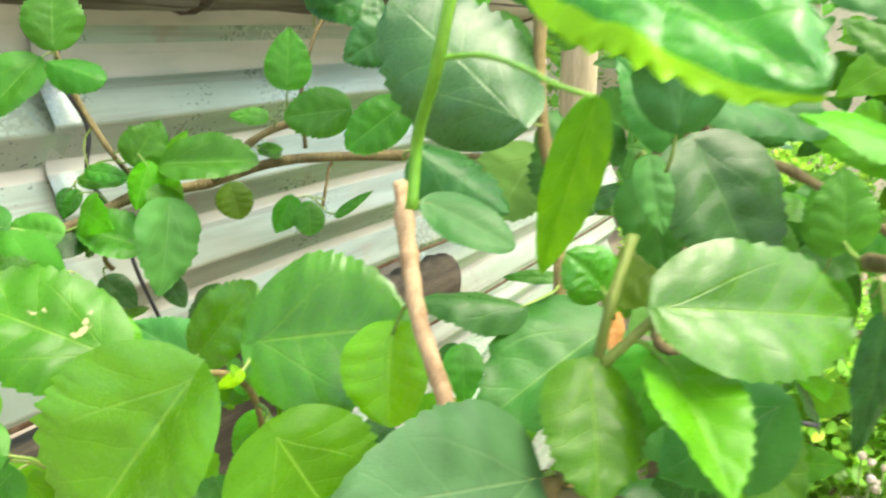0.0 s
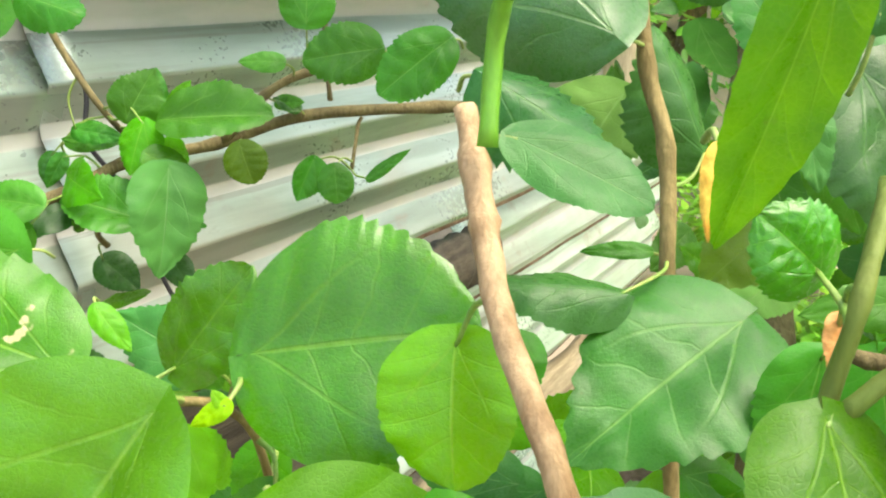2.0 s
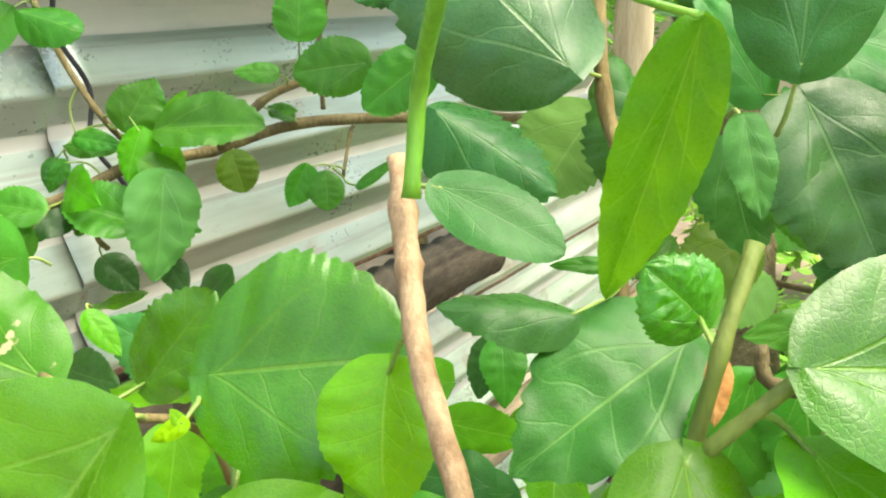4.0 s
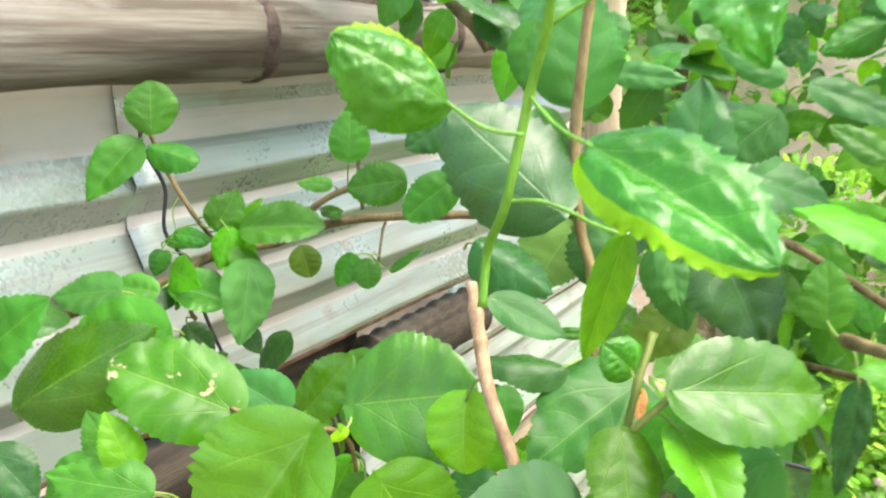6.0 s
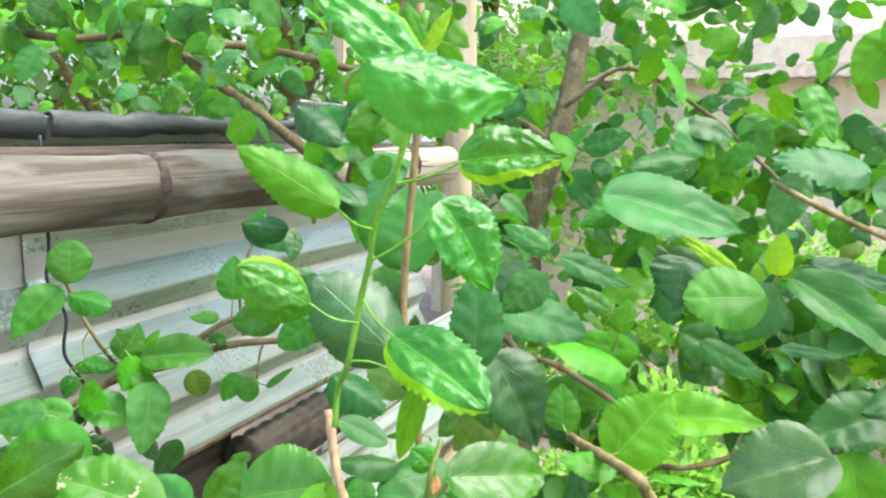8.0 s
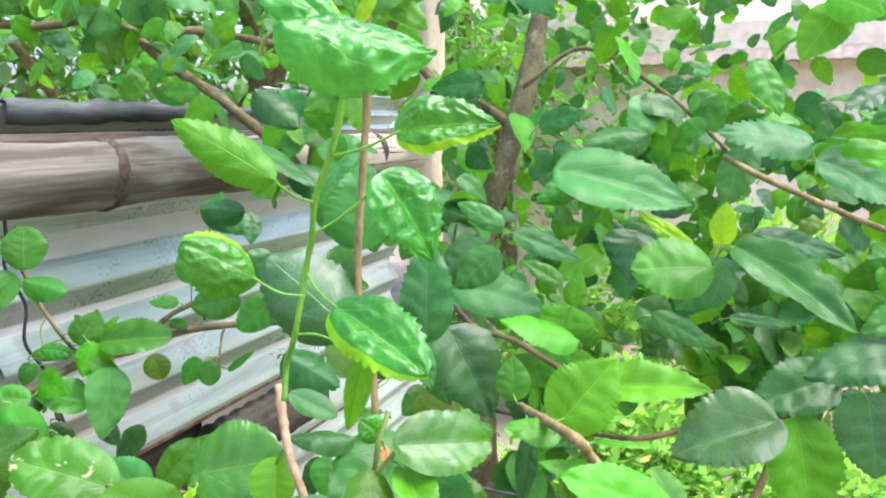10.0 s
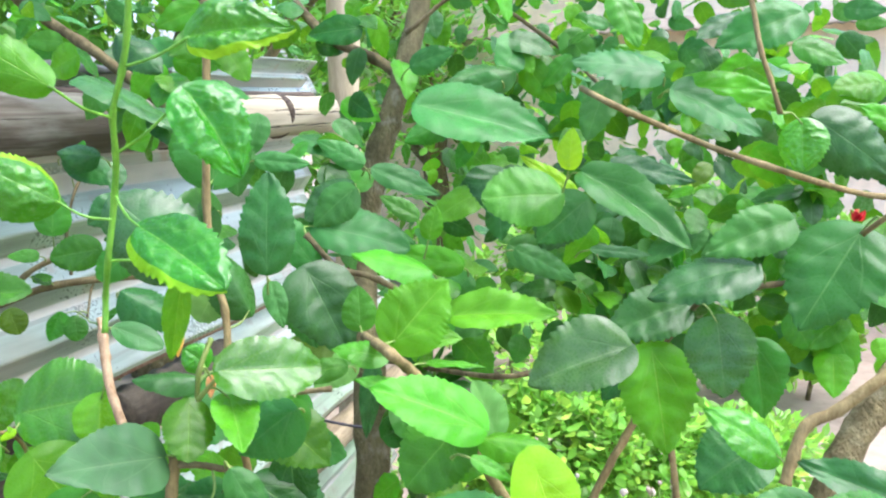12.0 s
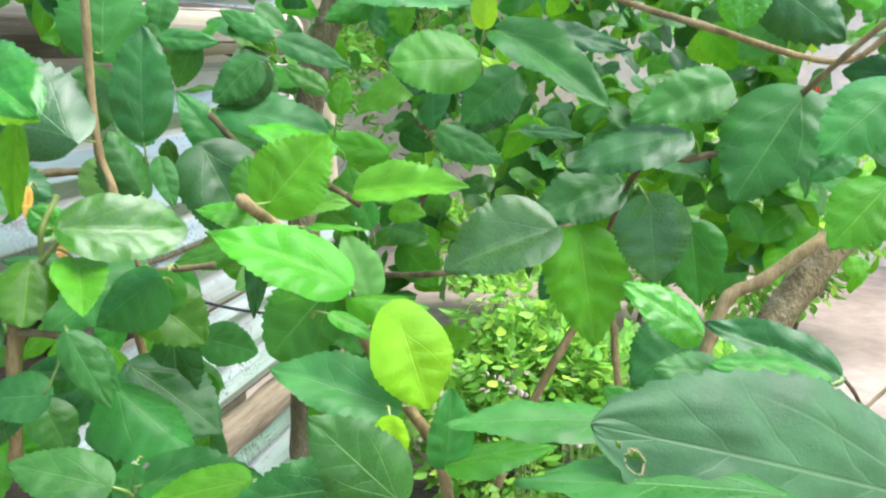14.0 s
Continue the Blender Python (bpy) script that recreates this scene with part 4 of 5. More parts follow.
leaf("cool", (0.528, 0.121, 1.445), (0.479, 0.122, 1.407), 0.75, face=(-0.43, -0.73, 0.53), fold=-0.20, teeth=0.035)
leaf("bright", (0.508, 0.102, 1.392), (0.475, 0.101, 1.359), 0.86, face=(-0.51, -0.68, 0.53), fold=0.14, teeth=0.03)
leaf("cool", (0.353, 0.318, 1.481), (0.411, 0.242, 1.429), 0.40, face=(-0.22, -0.67, 0.71), fold=0.68, teeth=0.02, quilt=0.012)
leaf("mid", (0.345, 0.352, 1.460), (0.278, 0.357, 1.458), 0.86, face=(-0.08, -0.84, 0.54), fold=0.12, teeth=0.02, blunt=1)
leaf("yellow", (0.347, 0.333, 1.484), (0.350, 0.337, 1.517), 0.68, face=(-0.68, -0.72, 0.15), fold=0.41)
leaf("cool", (0.249, 0.467, 1.536), (0.366, 0.425, 1.502), 0.61, face=(-0.00, -0.70, 0.70), fold=0.42, bend=0.05, ripple=0.008)
leaf("pale", (0.457, 0.390, 1.564), (0.382, 0.420, 1.575), 0.62, face=(-0.16, -0.66, 0.73), fold=0.08, teeth=0.06)
leaf("pale", (0.481, 0.405, 1.547), (0.555, 0.375, 1.505), 0.58, face=(0.02, -0.79, 0.61), fold=0.37, teeth=0.03)
leaf("young", (0.537, 0.295, 1.519), (0.534, 0.286, 1.479), 0.98, face=(-0.71, -0.68, 0.20), fold=0.15, blunt=1, crinkle=1.2)
leaf("dark", (0.582, 0.336, 1.520), (0.639, 0.302, 1.473), 0.72, face=(-0.48, -0.80, 0.35), fold=-0.12, teeth=0.03, quilt=0.024)
leaf("cool", (0.557, 0.333, 1.611), (0.483, 0.343, 1.581), 0.59, face=(-0.32, -0.80, 0.51), fold=0.33, teeth=0.03)
leaf("bright", (0.486, 0.409, 1.551), (0.579, 0.386, 1.543), 0.35)
leaf("dark", (0.460, 0.066, 1.301), (0.400, 0.099, 1.322), 0.40, face=(-0.16, -0.72, 0.67), fold=0.52)
leaf("young", (0.455, 0.188, 1.281), (0.406, 0.211, 1.313), 0.61, face=(0.11, -0.73, 0.68), fold=0.13, crinkle=.2)
leaf("dark", (0.536, 0.325, 1.219), (0.476, 0.327, 1.186), 1.06, face=(-0.42, -0.53, 0.74), fold=0.46)
leaf("mid", (0.427, 0.044, 1.306), (0.379, 0.059, 1.321), 0.62, face=(-0.1, -0.75, 0.65), fold=0.2, quilt=0.018, holes=((0.5, 0.4, 0.03, 0.04),))
leaf("olive", (0.158, 0.544, 1.295), (0.112, 0.517, 1.264), 0.75, fold=0.2)
leaf("lush", (0.157, 0.612, 1.233), (0.119, 0.599, 1.262), 0.70, fold=0.2)
leaf("under", (0.191, 0.595, 1.249), (0.145, 0.569, 1.224), 0.70, fold=0.2)
leaf("mid", (0.144, 0.668, 1.253), (0.111, 0.643, 1.231), 0.70, fold=0.2)
leaf("cool", (0.410, 0.092, 1.297), (0.372, 0.102, 1.301), 0.6)
leaf("cool", (0.260, 0.111, 1.254), (0.266, 0.120, 1.294), 0.67, face=(0.20, -0.96, 0.17), fold=0.49)
leaf("mid", (0.262, 0.110, 1.255), (0.318, 0.100, 1.263), 0.62, face=(-0.14, 0.02, 0.99), fold=0.08)
leaf("deep", (0.223, 0.042, 1.280), (0.187, 0.058, 1.316), 0.71, face=(0.05, -0.90, 0.44), fold=0.08)
leaf("shade", (0.374, -0.084, 1.329), (0.261, -0.068, 1.366), 0.47, face=(0.03, -0.87, 0.50), fold=0.05, quilt=0.006, teeth=0.022, blunt=1, holes=((0.885, 0.76, 0.024, 0.095), (0.81, 0.91, 0.055, 0.05), (0.93, 0.68, 0.006, 0.04)))
leaf("cool", (0.280, -0.042, 1.350), (0.227, -0.029, 1.349), 0.39, face=(-0.08, -0.24, 0.97), fold=0.17, quilt=0.008)
leaf("cool", (0.311, -0.089, 1.346), (0.237, -0.071, 1.349), 0.40, face=(0.01, -0.14, 0.99), fold=0.11, quilt=0.008)
leaf("cool", (0.021, 0.454, 1.176), (-0.030, 0.452, 1.146), 0.75)
leaf("cool", (0.077, 0.242, 1.263), (0.121, 0.215, 1.221), 0.85, face=(0.36, -0.57, 0.74), fold=-0.48, teeth=0.03, quilt=0.025)
leaf("cool", (0.106, 0.145, 1.247), (0.165, 0.133, 1.252), 0.54, face=(-0.16, -0.42, 0.89), fold=0.68)
leaf("cool", (0.071, 0.186, 1.317), (0.092, 0.175, 1.289), 0.5)
leaf("deep", (0.080, 0.292, 1.257), (0.138, 0.267, 1.213), 0.8)
leaf("cool", (0.031, 0.237, 1.282), (0.062, 0.227, 1.282), 0.6)
leaf("pale", (0.050, 0.196, 1.282), (0.014, 0.205, 1.279), 0.8)
leaf("lush", (0.099, 0.270, 1.315), (0.133, 0.254, 1.282), 0.93, face=(0.19, -0.79, 0.58), fold=0.28)
leaf("cool", (0.109, 0.231, 1.335), (0.072, 0.233, 1.309), 0.94, face=(-0.34, -0.84, 0.42), fold=-0.45)
leaf("dark", (0.098, 0.333, 1.412), (0.101, 0.352, 1.487), 0.57, face=(-0.08, -0.97, 0.25), fold=0.22, teeth=0.03)
leaf("dark", (0.082, 0.429, 1.355), (0.057, 0.439, 1.407), 0.81, face=(0.51, -0.77, 0.38), fold=-0.48, teeth=0.03)
leaf("pale", (0.101, 0.390, 1.389), (0.108, 0.382, 1.351), 0.5)
leaf("mid", (0.270, 0.530, 1.303), (0.266, 0.544, 1.354), 0.8)
leaf("mid", (0.277, 0.479, 1.305), (0.262, 0.488, 1.339), 0.7)
leaf("bright", (0.297, 0.497, 1.371), (0.222, 0.502, 1.389), 0.4)
leaf("dark", (0.173, 0.290, 1.344), (0.164, 0.282, 1.288), 0.3)
leaf("pale", (0.172, 0.612, 1.410), (0.271, 0.600, 1.368), 0.45)
leaf("cool", (0.144, 0.500, 1.381), (0.108, 0.515, 1.434), 0.6)
leaf("mid", (0.143, 0.548, 1.368), (0.125, 0.549, 1.372), 0.7)
leaf("bright", (0.552, 0.465, 1.560), (0.625, 0.440, 1.530), 0.4)
leaf("bright", (0.726, 0.421, 1.552), (0.677, 0.430, 1.541), 0.7)
leaf("bright", (0.716, 0.360, 1.502), (0.662, 0.379, 1.530), 0.45)
leaf("cool", (0.401, 0.423, 1.444), (0.353, 0.426, 1.404), 0.8)
leaf("dark", (0.406, 0.378, 1.483), (0.477, 0.356, 1.463), 0.35)
leaf("pale", (0.333, 0.429, 1.398), (0.388, 0.410, 1.371), 0.4)
leaf("pale", (0.403, 0.412, 1.398), (0.460, 0.397, 1.389), 0.25)
leaf("cool", (0.054, 0.481, 1.468), (0.058, 0.497, 1.545), 0.94, face=(0.34, -0.92, 0.18), fold=0.17, teeth=0.03)
leaf("pale", (0.094, 0.558, 1.483), (0.148, 0.543, 1.475), 0.4)
leaf("cool", (0.180, 0.448, 1.460), (0.142, 0.451, 1.428), 0.8)
leaf("cool", (0.194, 0.481, 1.481), (0.152, 0.496, 1.504), 0.5)
leaf("pale", (0.200, 0.448, 1.479), (0.257, 0.428, 1.452), 0.4)
leaf("mid", (0.233, 0.409, 1.437), (0.200, 0.421, 1.455), 0.5)
leaf("bright", (0.242, 0.403, 1.419), (0.249, 0.408, 1.448), 0.7)
leaf("cool", (0.342, 0.515, 1.561), (0.293, 0.524, 1.545), 0.5)
leaf("mid", (0.095, 0.331, 1.312), (0.085, 0.324, 1.266), 0.7)
leaf("mid", (0.110, 0.328, 1.314), (0.116, 0.317, 1.270), 0.7)
leaf("dark", (0.472, 0.469, 1.251), (0.444, 0.469, 1.220), 0.8)
leaf("mid", (0.417, 0.024, 1.321), (0.366, 0.038, 1.326), 0.35)
leaf("mid", (0.380, 0.125, 1.259), (0.360, 0.134, 1.278), 0.7)
leaf("mid", (-0.108, 0.689, 1.469), (-0.094, 0.692, 1.500), 0.6)
leaf("yellow", (-0.075, 0.276, 1.323), (-0.085, 0.274, 1.317), 0.5)
leaf("yellow", (-0.076, 0.276, 1.321), (-0.080, 0.277, 1.326), 0.6)
leaf("mid", (-0.291, 0.563, 1.285), (-0.338, 0.552, 1.258), 0.55)
leaf("dark", (-0.290, 0.646, 1.238), (-0.262, 0.640, 1.215), 0.8)
leaf("dark", (-0.219, 0.600, 1.257), (-0.206, 0.594, 1.232), 0.7)
leaf("mid", (-0.158, 0.672, 1.348), (-0.137, 0.673, 1.348), 0.6)
leaf("mid", (-0.312, 0.544, 1.302), (-0.349, 0.541, 1.296), 0.5)
leaf("bright", (-0.198, 0.451, 1.279), (-0.181, 0.444, 1.257), 0.5)
leaf("pale", (-0.149, 0.455, 1.246), (-0.193, 0.460, 1.272), 0.8)
leaf("bright", (-0.198, 0.307, 1.282), (-0.214, 0.316, 1.311), 0.7)
leaf("mid", (-0.186, 0.298, 1.274), (-0.242, 0.298, 1.280), 0.6)
leaf("dark", (-0.317, 0.371, 1.255), (-0.287, 0.365, 1.225), 0.8)
leaf("dark", (0.381, 0.633, 1.453), (0.327, 0.630, 1.426), 0.7)
leaf("dark", (0.382, 0.633, 1.451), (0.438, 0.624, 1.421), 0.65)
leaf("dark", (0.402, 0.624, 1.413), (0.358, 0.622, 1.392), 0.6)
leaf("yellow", (0.505, 0.695, 1.418), (0.431, 0.715, 1.464), 0.3)
leaf("dry", (0.057, 0.246, 1.360), (0.056, 0.241, 1.346), 0.45)
leaf("amber", (0.037, 0.265, 1.390), (0.035, 0.261, 1.370), 0.35, fold=.3, stem=0)
leaf("mid", (-0.283, 0.620, 1.338), (-0.249, 0.620, 1.331), 0.5)
leaf("cool", (0.089, 0.130, 1.257), (0.040, 0.145, 1.267), 0.61, face=(-0.02, -0.62, 0.78), fold=0.18)
leaf("cool", (0.018, 0.300, 1.233), (0.034, 0.288, 1.199), 0.85)
leaf("cool", (0.092, 0.188, 1.235), (0.085, 0.182, 1.207), 0.75)
leaf("bright", (0.158, 0.115, 1.258), (0.106, 0.124, 1.247), 0.5, roll=-10)
leaf("deep", (0.203, 0.062, 1.278), (0.151, 0.073, 1.272), 0.6, roll=-15)
leaf("mid", (0.159, 0.363, 1.319), (0.104, 0.374, 1.309), 0.4)
leaf("mid", (-0.026, 0.230, 1.293), (-0.050, 0.225, 1.245), 0.8)
leaf("cool", (0.062, 0.228, 1.284), (0.031, 0.234, 1.277), 0.8)
leaf("deep", (0.032, 0.214, 1.282), (0.009, 0.212, 1.247), 0.7)
leaf("cool", (0.070, 0.172, 1.325), (0.090, 0.159, 1.286), 0.45)
leaf("deep", (0.108, 0.299, 1.274), (0.111, 0.286, 1.219), 0.7)
leaf("mid", (0.111, 0.268, 1.328), (0.101, 0.261, 1.286), 0.7)
leaf("mid", (-0.224, 0.624, 1.340), (-0.249, 0.632, 1.373), 0.55)
leaf("mid", (-0.229, 0.630, 1.345), (-0.229, 0.640, 1.376), 0.5)
leaf("bright", (-0.221, 0.632, 1.349), (-0.207, 0.639, 1.368), 0.5)
leaf("mid", (-0.253, 0.620, 1.331), (-0.291, 0.618, 1.331), 0.4)
leaf("deep", (-0.297, 0.615, 1.323), (-0.300, 0.609, 1.301), 0.7)
leaf("deep", (-0.140, 0.671, 1.343), (-0.160, 0.673, 1.351), 0.6)
leaf("mid", (-0.343, 0.585, 1.300), (-0.371, 0.580, 1.287), 0.5)
leaf("yellow", (0.038, 0.177, 1.634), (0.053, 0.179, 1.659), 0.3)
leaf("bright", (0.037, 0.178, 1.640), (0.028, 0.182, 1.662), 0.35)
leaf("cool", (0.126, 0.497, 1.359), (0.141, 0.480, 1.300), 0.7)
leaf("mid", (0.147, 0.466, 1.357), (0.162, 0.454, 1.314), 0.7)
leaf("mid", (-0.214, 0.351, 1.233), (-0.237, 0.343, 1.208), 0.8)
leaf("lush", (-0.083, 0.337, 1.273), (-0.095, 0.330, 1.251), 0.8)
leaf("mid", (-0.250, 0.367, 1.250), (-0.280, 0.359, 1.228), 0.8)
leaf("mid", (-0.226, 0.350, 1.258), (-0.245, 0.358, 1.291), 0.7)
leaf("cool", (-0.203, 0.329, 1.253), (-0.238, 0.328, 1.255), 0.6)
leaf("mid", (-0.237, 0.462, 1.304), (-0.323, 0.469, 1.272), 0.75)
leaf("cool", (-0.286, 0.501, 1.321), (-0.341, 0.507, 1.312), 0.7)
leaf("dark", (0.544, 0.323, 1.677), (0.500, 0.314, 1.631), 0.66, face=(-0.40, -0.75, 0.53), fold=-0.22)
leaf("mid", (0.454, 0.479, 1.643), (0.466, 0.456, 1.589), 0.62, face=(-0.02, -0.92, 0.39), fold=0.08)
leaf("dark", (0.550, 0.405, 1.618), (0.497, 0.399, 1.592), 0.62, face=(-0.33, -0.52, 0.79), fold=0.08)
leaf("cool", (0.364, 0.536, 1.570), (0.292, 0.535, 1.558), 0.59, face=(-0.08, -0.80, 0.59), fold=-0.34)
leaf("cool", (0.269, 0.607, 1.579), (0.313, 0.588, 1.595), 0.62, face=(-0.48, -0.82, 0.31), fold=0.09)
leaf("mid", (0.295, 0.560, 1.518), (0.250, 0.553, 1.495), 0.61, face=(-0.02, -0.94, 0.35), fold=-0.23)
leaf("dark", (-0.063, 0.587, 1.489), (-0.100, 0.584, 1.494), 0.83, face=(0.13, -0.86, 0.50), fold=-0.48)
leaf("dark", (-0.053, 0.716, 1.618), (-0.003, 0.681, 1.576), 0.60, face=(-0.07, -0.81, 0.58), fold=-0.39)
leaf("dark", (-0.071, 0.605, 1.569), (0.016, 0.560, 1.513), 0.62, face=(0.44, -0.24, 0.87), fold=0.08)
leaf("dark", (0.404, 0.467, 1.446), (0.366, 0.452, 1.393), 0.86, face=(-0.36, -0.80, 0.48), fold=-0.23)
leaf("cool", (0.357, 0.518, 1.386), (0.407, 0.487, 1.359), 0.67, face=(-0.23, -0.82, 0.52), fold=0.37)
leaf("bright", (0.716, 0.416, 1.553), (0.661, 0.415, 1.547), 0.62, face=(-0.05, -0.82, 0.57), fold=0.08)
leaf("mid", (0.636, 0.443, 1.593), (0.678, 0.417, 1.573), 0.62, face=(-0.25, -0.80, 0.55), fold=0.08)
leaf("bright", (0.694, 0.438, 1.531), (0.741, 0.407, 1.498), 0.62, face=(-0.18, -0.83, 0.52), fold=0.08)
leaf("cool", (0.448, 0.480, 1.557), (0.417, 0.463, 1.499), 0.62, face=(-0.61, -0.60, 0.51), fold=0.11)
leaf("cool", (0.142, 0.625, 1.502), (0.200, 0.591, 1.474), 0.60, face=(0.13, -0.49, 0.86), fold=0.24)
leaf("dark", (0.186, 0.521, 1.458), (0.140, 0.512, 1.423), 0.83, face=(-0.17, -0.88, 0.44), fold=-0.36)
leaf("bright", (0.623, 0.505, 1.572), (0.644, 0.483, 1.555), 0.73, face=(-0.62, -0.75, 0.22), fold=0.18)
leaf("dark", (0.331, 0.474, 1.469), (0.317, 0.458, 1.428), 1.45, face=(-0.05, -0.92, 0.39), fold=0.23)
leaf("cool", (0.050, 0.503, 1.438), (0.006, 0.494, 1.405), 0.86, face=(-0.02, -0.96, 0.29), fold=-0.11)
leaf("dark", (-0.118, 0.687, 1.483), (-0.075, 0.663, 1.474), 0.60, face=(-0.33, -0.78, 0.52), fold=-0.33)
leaf("dark", (-0.061, 0.674, 1.475), (-0.060, 0.655, 1.442), 0.66, face=(0.34, -0.80, 0.49), fold=0.23)
leaf("dark", (-0.114, 0.705, 1.481), (-0.060, 0.680, 1.454), 0.62, face=(-0.11, -0.82, 0.56), fold=0.08)
leaf("dark", (-0.007, 0.597, 1.533), (0.052, 0.570, 1.494), 0.62, face=(0.10, -0.75, 0.66), fold=-0.09)

# ---- inner leaves of the shrubs ----
rnd = random.Random(11)
SPARE = []
for i in range(8):
    v, f, uv = blade(0.06, rnd.uniform(0.6, 0.9), rnd.uniform(0.05, 0.35), rnd.uniform(0.05, 0.35), 0.025, 900 + i, 24, 6, 0.03, 0.014)
    SPARE.append((v, f, uv))
SPARE_MESH = {}


def leaf_pose(p, rnd, size):
    turn, drop = rnd.uniform(0, 360), rnd.uniform(-65, 15)
    x = Vector((math.cos(radians(turn)) * math.cos(radians(drop)), math.sin(radians(turn)) * math.cos(radians(drop)), math.sin(radians(drop))))
    out = ((VIEW_SIDE - p).normalized() + Vector((rnd.uniform(-0.9, 0.9), rnd.uniform(-0.9, 0.9), rnd.uniform(-0.2, 0.9)))).normalized()
    n = out - x * out.dot(x)
    if n.length < 0.1:
        n = x.orthogonal()
    n.normalize()
    m = Matrix((x, n.cross(x), n)).transposed().to_4x4() @ Matrix.Scale(size, 4)
    m.translation = p
    return m


def inner_leaf(p, rnd, size, kind):
    i = rnd.randrange(len(SPARE))
    if (i, kind) not in SPARE_MESH:
        ob = mesh_object("leaf", *SPARE[i][:2], LEAF[kind], uvs=SPARE[i][2])
        SPARE_MESH[(i, kind)] = ob.data
    else:
        ob = new("leaf", SPARE_MESH[(i, kind)])
    top = owner(p.x)
    ob.parent = top
    ob.matrix_local = Matrix.Translation(-top.location) @ leaf_pose(p, rnd, size)


def behind_fence(p):
    return (p - FENCE_FOOT).dot(FRONT) < 0.10


KINDS = ["mid"] * 3 + ["cool"] * 3 + ["deep"] * 2 + ["pale"] * 3 + ["lush"] * 3 + ["bright"] * 7
JOINED = {k: ([], [], []) for k in ("mid", "cool", "lush", "deep", "bright", "pale", "dark", "yellow", "olive")}


def joined_leaf(p, rnd, size, kind):
    """A leaf deep inside the shrub, joined with its like."""
    v, f, uv = SPARE[rnd.randrange(8)]
    m = leaf_pose(p, rnd, size)
    jv, jf, ju = JOINED[kind]
    k = len(jv)
    jv.extend(m @ Vector(q) - shrub_right.location for q in v)
    jf.extend(tuple(a + k for a in q) for q in f)
    ju.extend(uv)


made = 0
while made < 720:
    dist = 0.9 + 1.0 * rnd.random() ** 1.4
    turn, up = radians(rnd.uniform(8, 50)), rnd.uniform(-15, 19)
    p = Vector((0.02 + dist * math.sin(turn), -0.26 + dist * math.cos(turn), 1.5 + dist * math.tan(radians(up))))
    gap = 0.05 if turn < radians(20) else (0.14 if up < 3 else 0.0)
    if behind_fence(p) or noise.noise(p * 4.2) < gap:
        continue
    if turn < radians(20) and (dist < 1.0 or noise.noise(p * 6.5) < 0.1):
        continue
    if turn > radians(31) and (up > 14 or up > 7 and noise.noise(p * 5.1) < 0.12):
        continue
    if up > 2 and noise.noise(p * 7.5) < 0.10:
        continue
    if p.x < 0.30 and p.z < 1.26:
        continue
    made += 1
    size = rnd.uniform(0.55, 1.1) if dist < 1.05 else rnd.uniform(0.45, 0.95)
    if dist < 1.0:
        inner_leaf(p, rnd, size, rnd.choice(KINDS))
    else:
        joined_leaf(p, rnd, size, rnd.choice(KINDS))
for i in range(34):
    inner_leaf(Vector((rnd.uniform(-0.36, 0.12), rnd.uniform(0.40, 0.58), rnd.uniform(1.02, 1.18))), rnd, rnd.uniform(0.9, 1.3), rnd.choice(KINDS))
spray = random.Random(5)
for i in range(16):
    k = spray.random()
    p = Vector((-0.44 + 0.24 * k, 0.575 + 0.05 * k, 1.255 + 0.05 * k)) + Vector((spray.uniform(-0.02, 0.02), spray.uniform(-0.03, 0.0), spray.uniform(-0.05, 0.03)))
    inner_leaf(p, spray, spray.uniform(0.55, 0.85), spray.choice(("mid", "mid", "dark", "lush", "bright")))
for i in range(16):
    p = Vector((spray.uniform(-0.30, 0.02), spray.uniform(0.56, 0.64), spray.uniform(1.14, 1.25)))
    inner_leaf(p, spray, spray.uniform(0.6, 0.9), spray.choice(("mid", "mid", "dark", "lush")))
for i in range(18):
    inner_leaf(Vector((rnd.uniform(-0.02, 0.12), rnd.uniform(0.41, 0.50), rnd.uniform(1.10, 1.225))), rnd, rnd.uniform(0.7, 1.1), rnd.choice(KINDS))
for i in range(60):
    k = rnd.random()
    p = Vector((0.25 + 0.17 * k + rnd.uniform(-0.03, 0.03), 0.60 + 0.25 * k, rnd.uniform(1.04, 1.30)))
    inner_leaf(p, rnd, rnd.uniform(0.7, 1.2), rnd.choice(KINDS))
for i in range(34):
    p = Vector((rnd.uniform(0.03, 0.19), rnd.uniform(0.50, 0.76), rnd.uniform(1.35, 1.56)))
    inner_leaf(p, rnd, rnd.uniform(0.55, 1.0), rnd.choice(("cool", "cool", "mid", "deep", "pale")))
made = 0
while made < 210:
    dist = rnd.uniform(1.0, 1.5)
    turn, up = radians(rnd.uniform(14, 34)), rnd.uniform(13, 28)
    p = Vector((0.02 + dist * math.sin(turn), -0.26 + dist * math.cos(turn), 1.5 + dist * math.tan(radians(up))))
    if noise.noise(p * 6.0) < 0.02:
        continue
    made += 1
    joined_leaf(p, rnd, rnd.uniform(0.45, 0.9), rnd.choice(KINDS))
made = 0
while made < 420:
    p = Vector((rnd.uniform(-0.75, 0.25), rnd.uniform(0.95, 1.75), rnd.uniform(1.63, 2.1)))
    if noise.noise(p * 4.0) < -0.1:
        continue
    made += 1
    joined_leaf(p, rnd, rnd.uniform(0.5, 0.9), rnd.choice(KINDS))
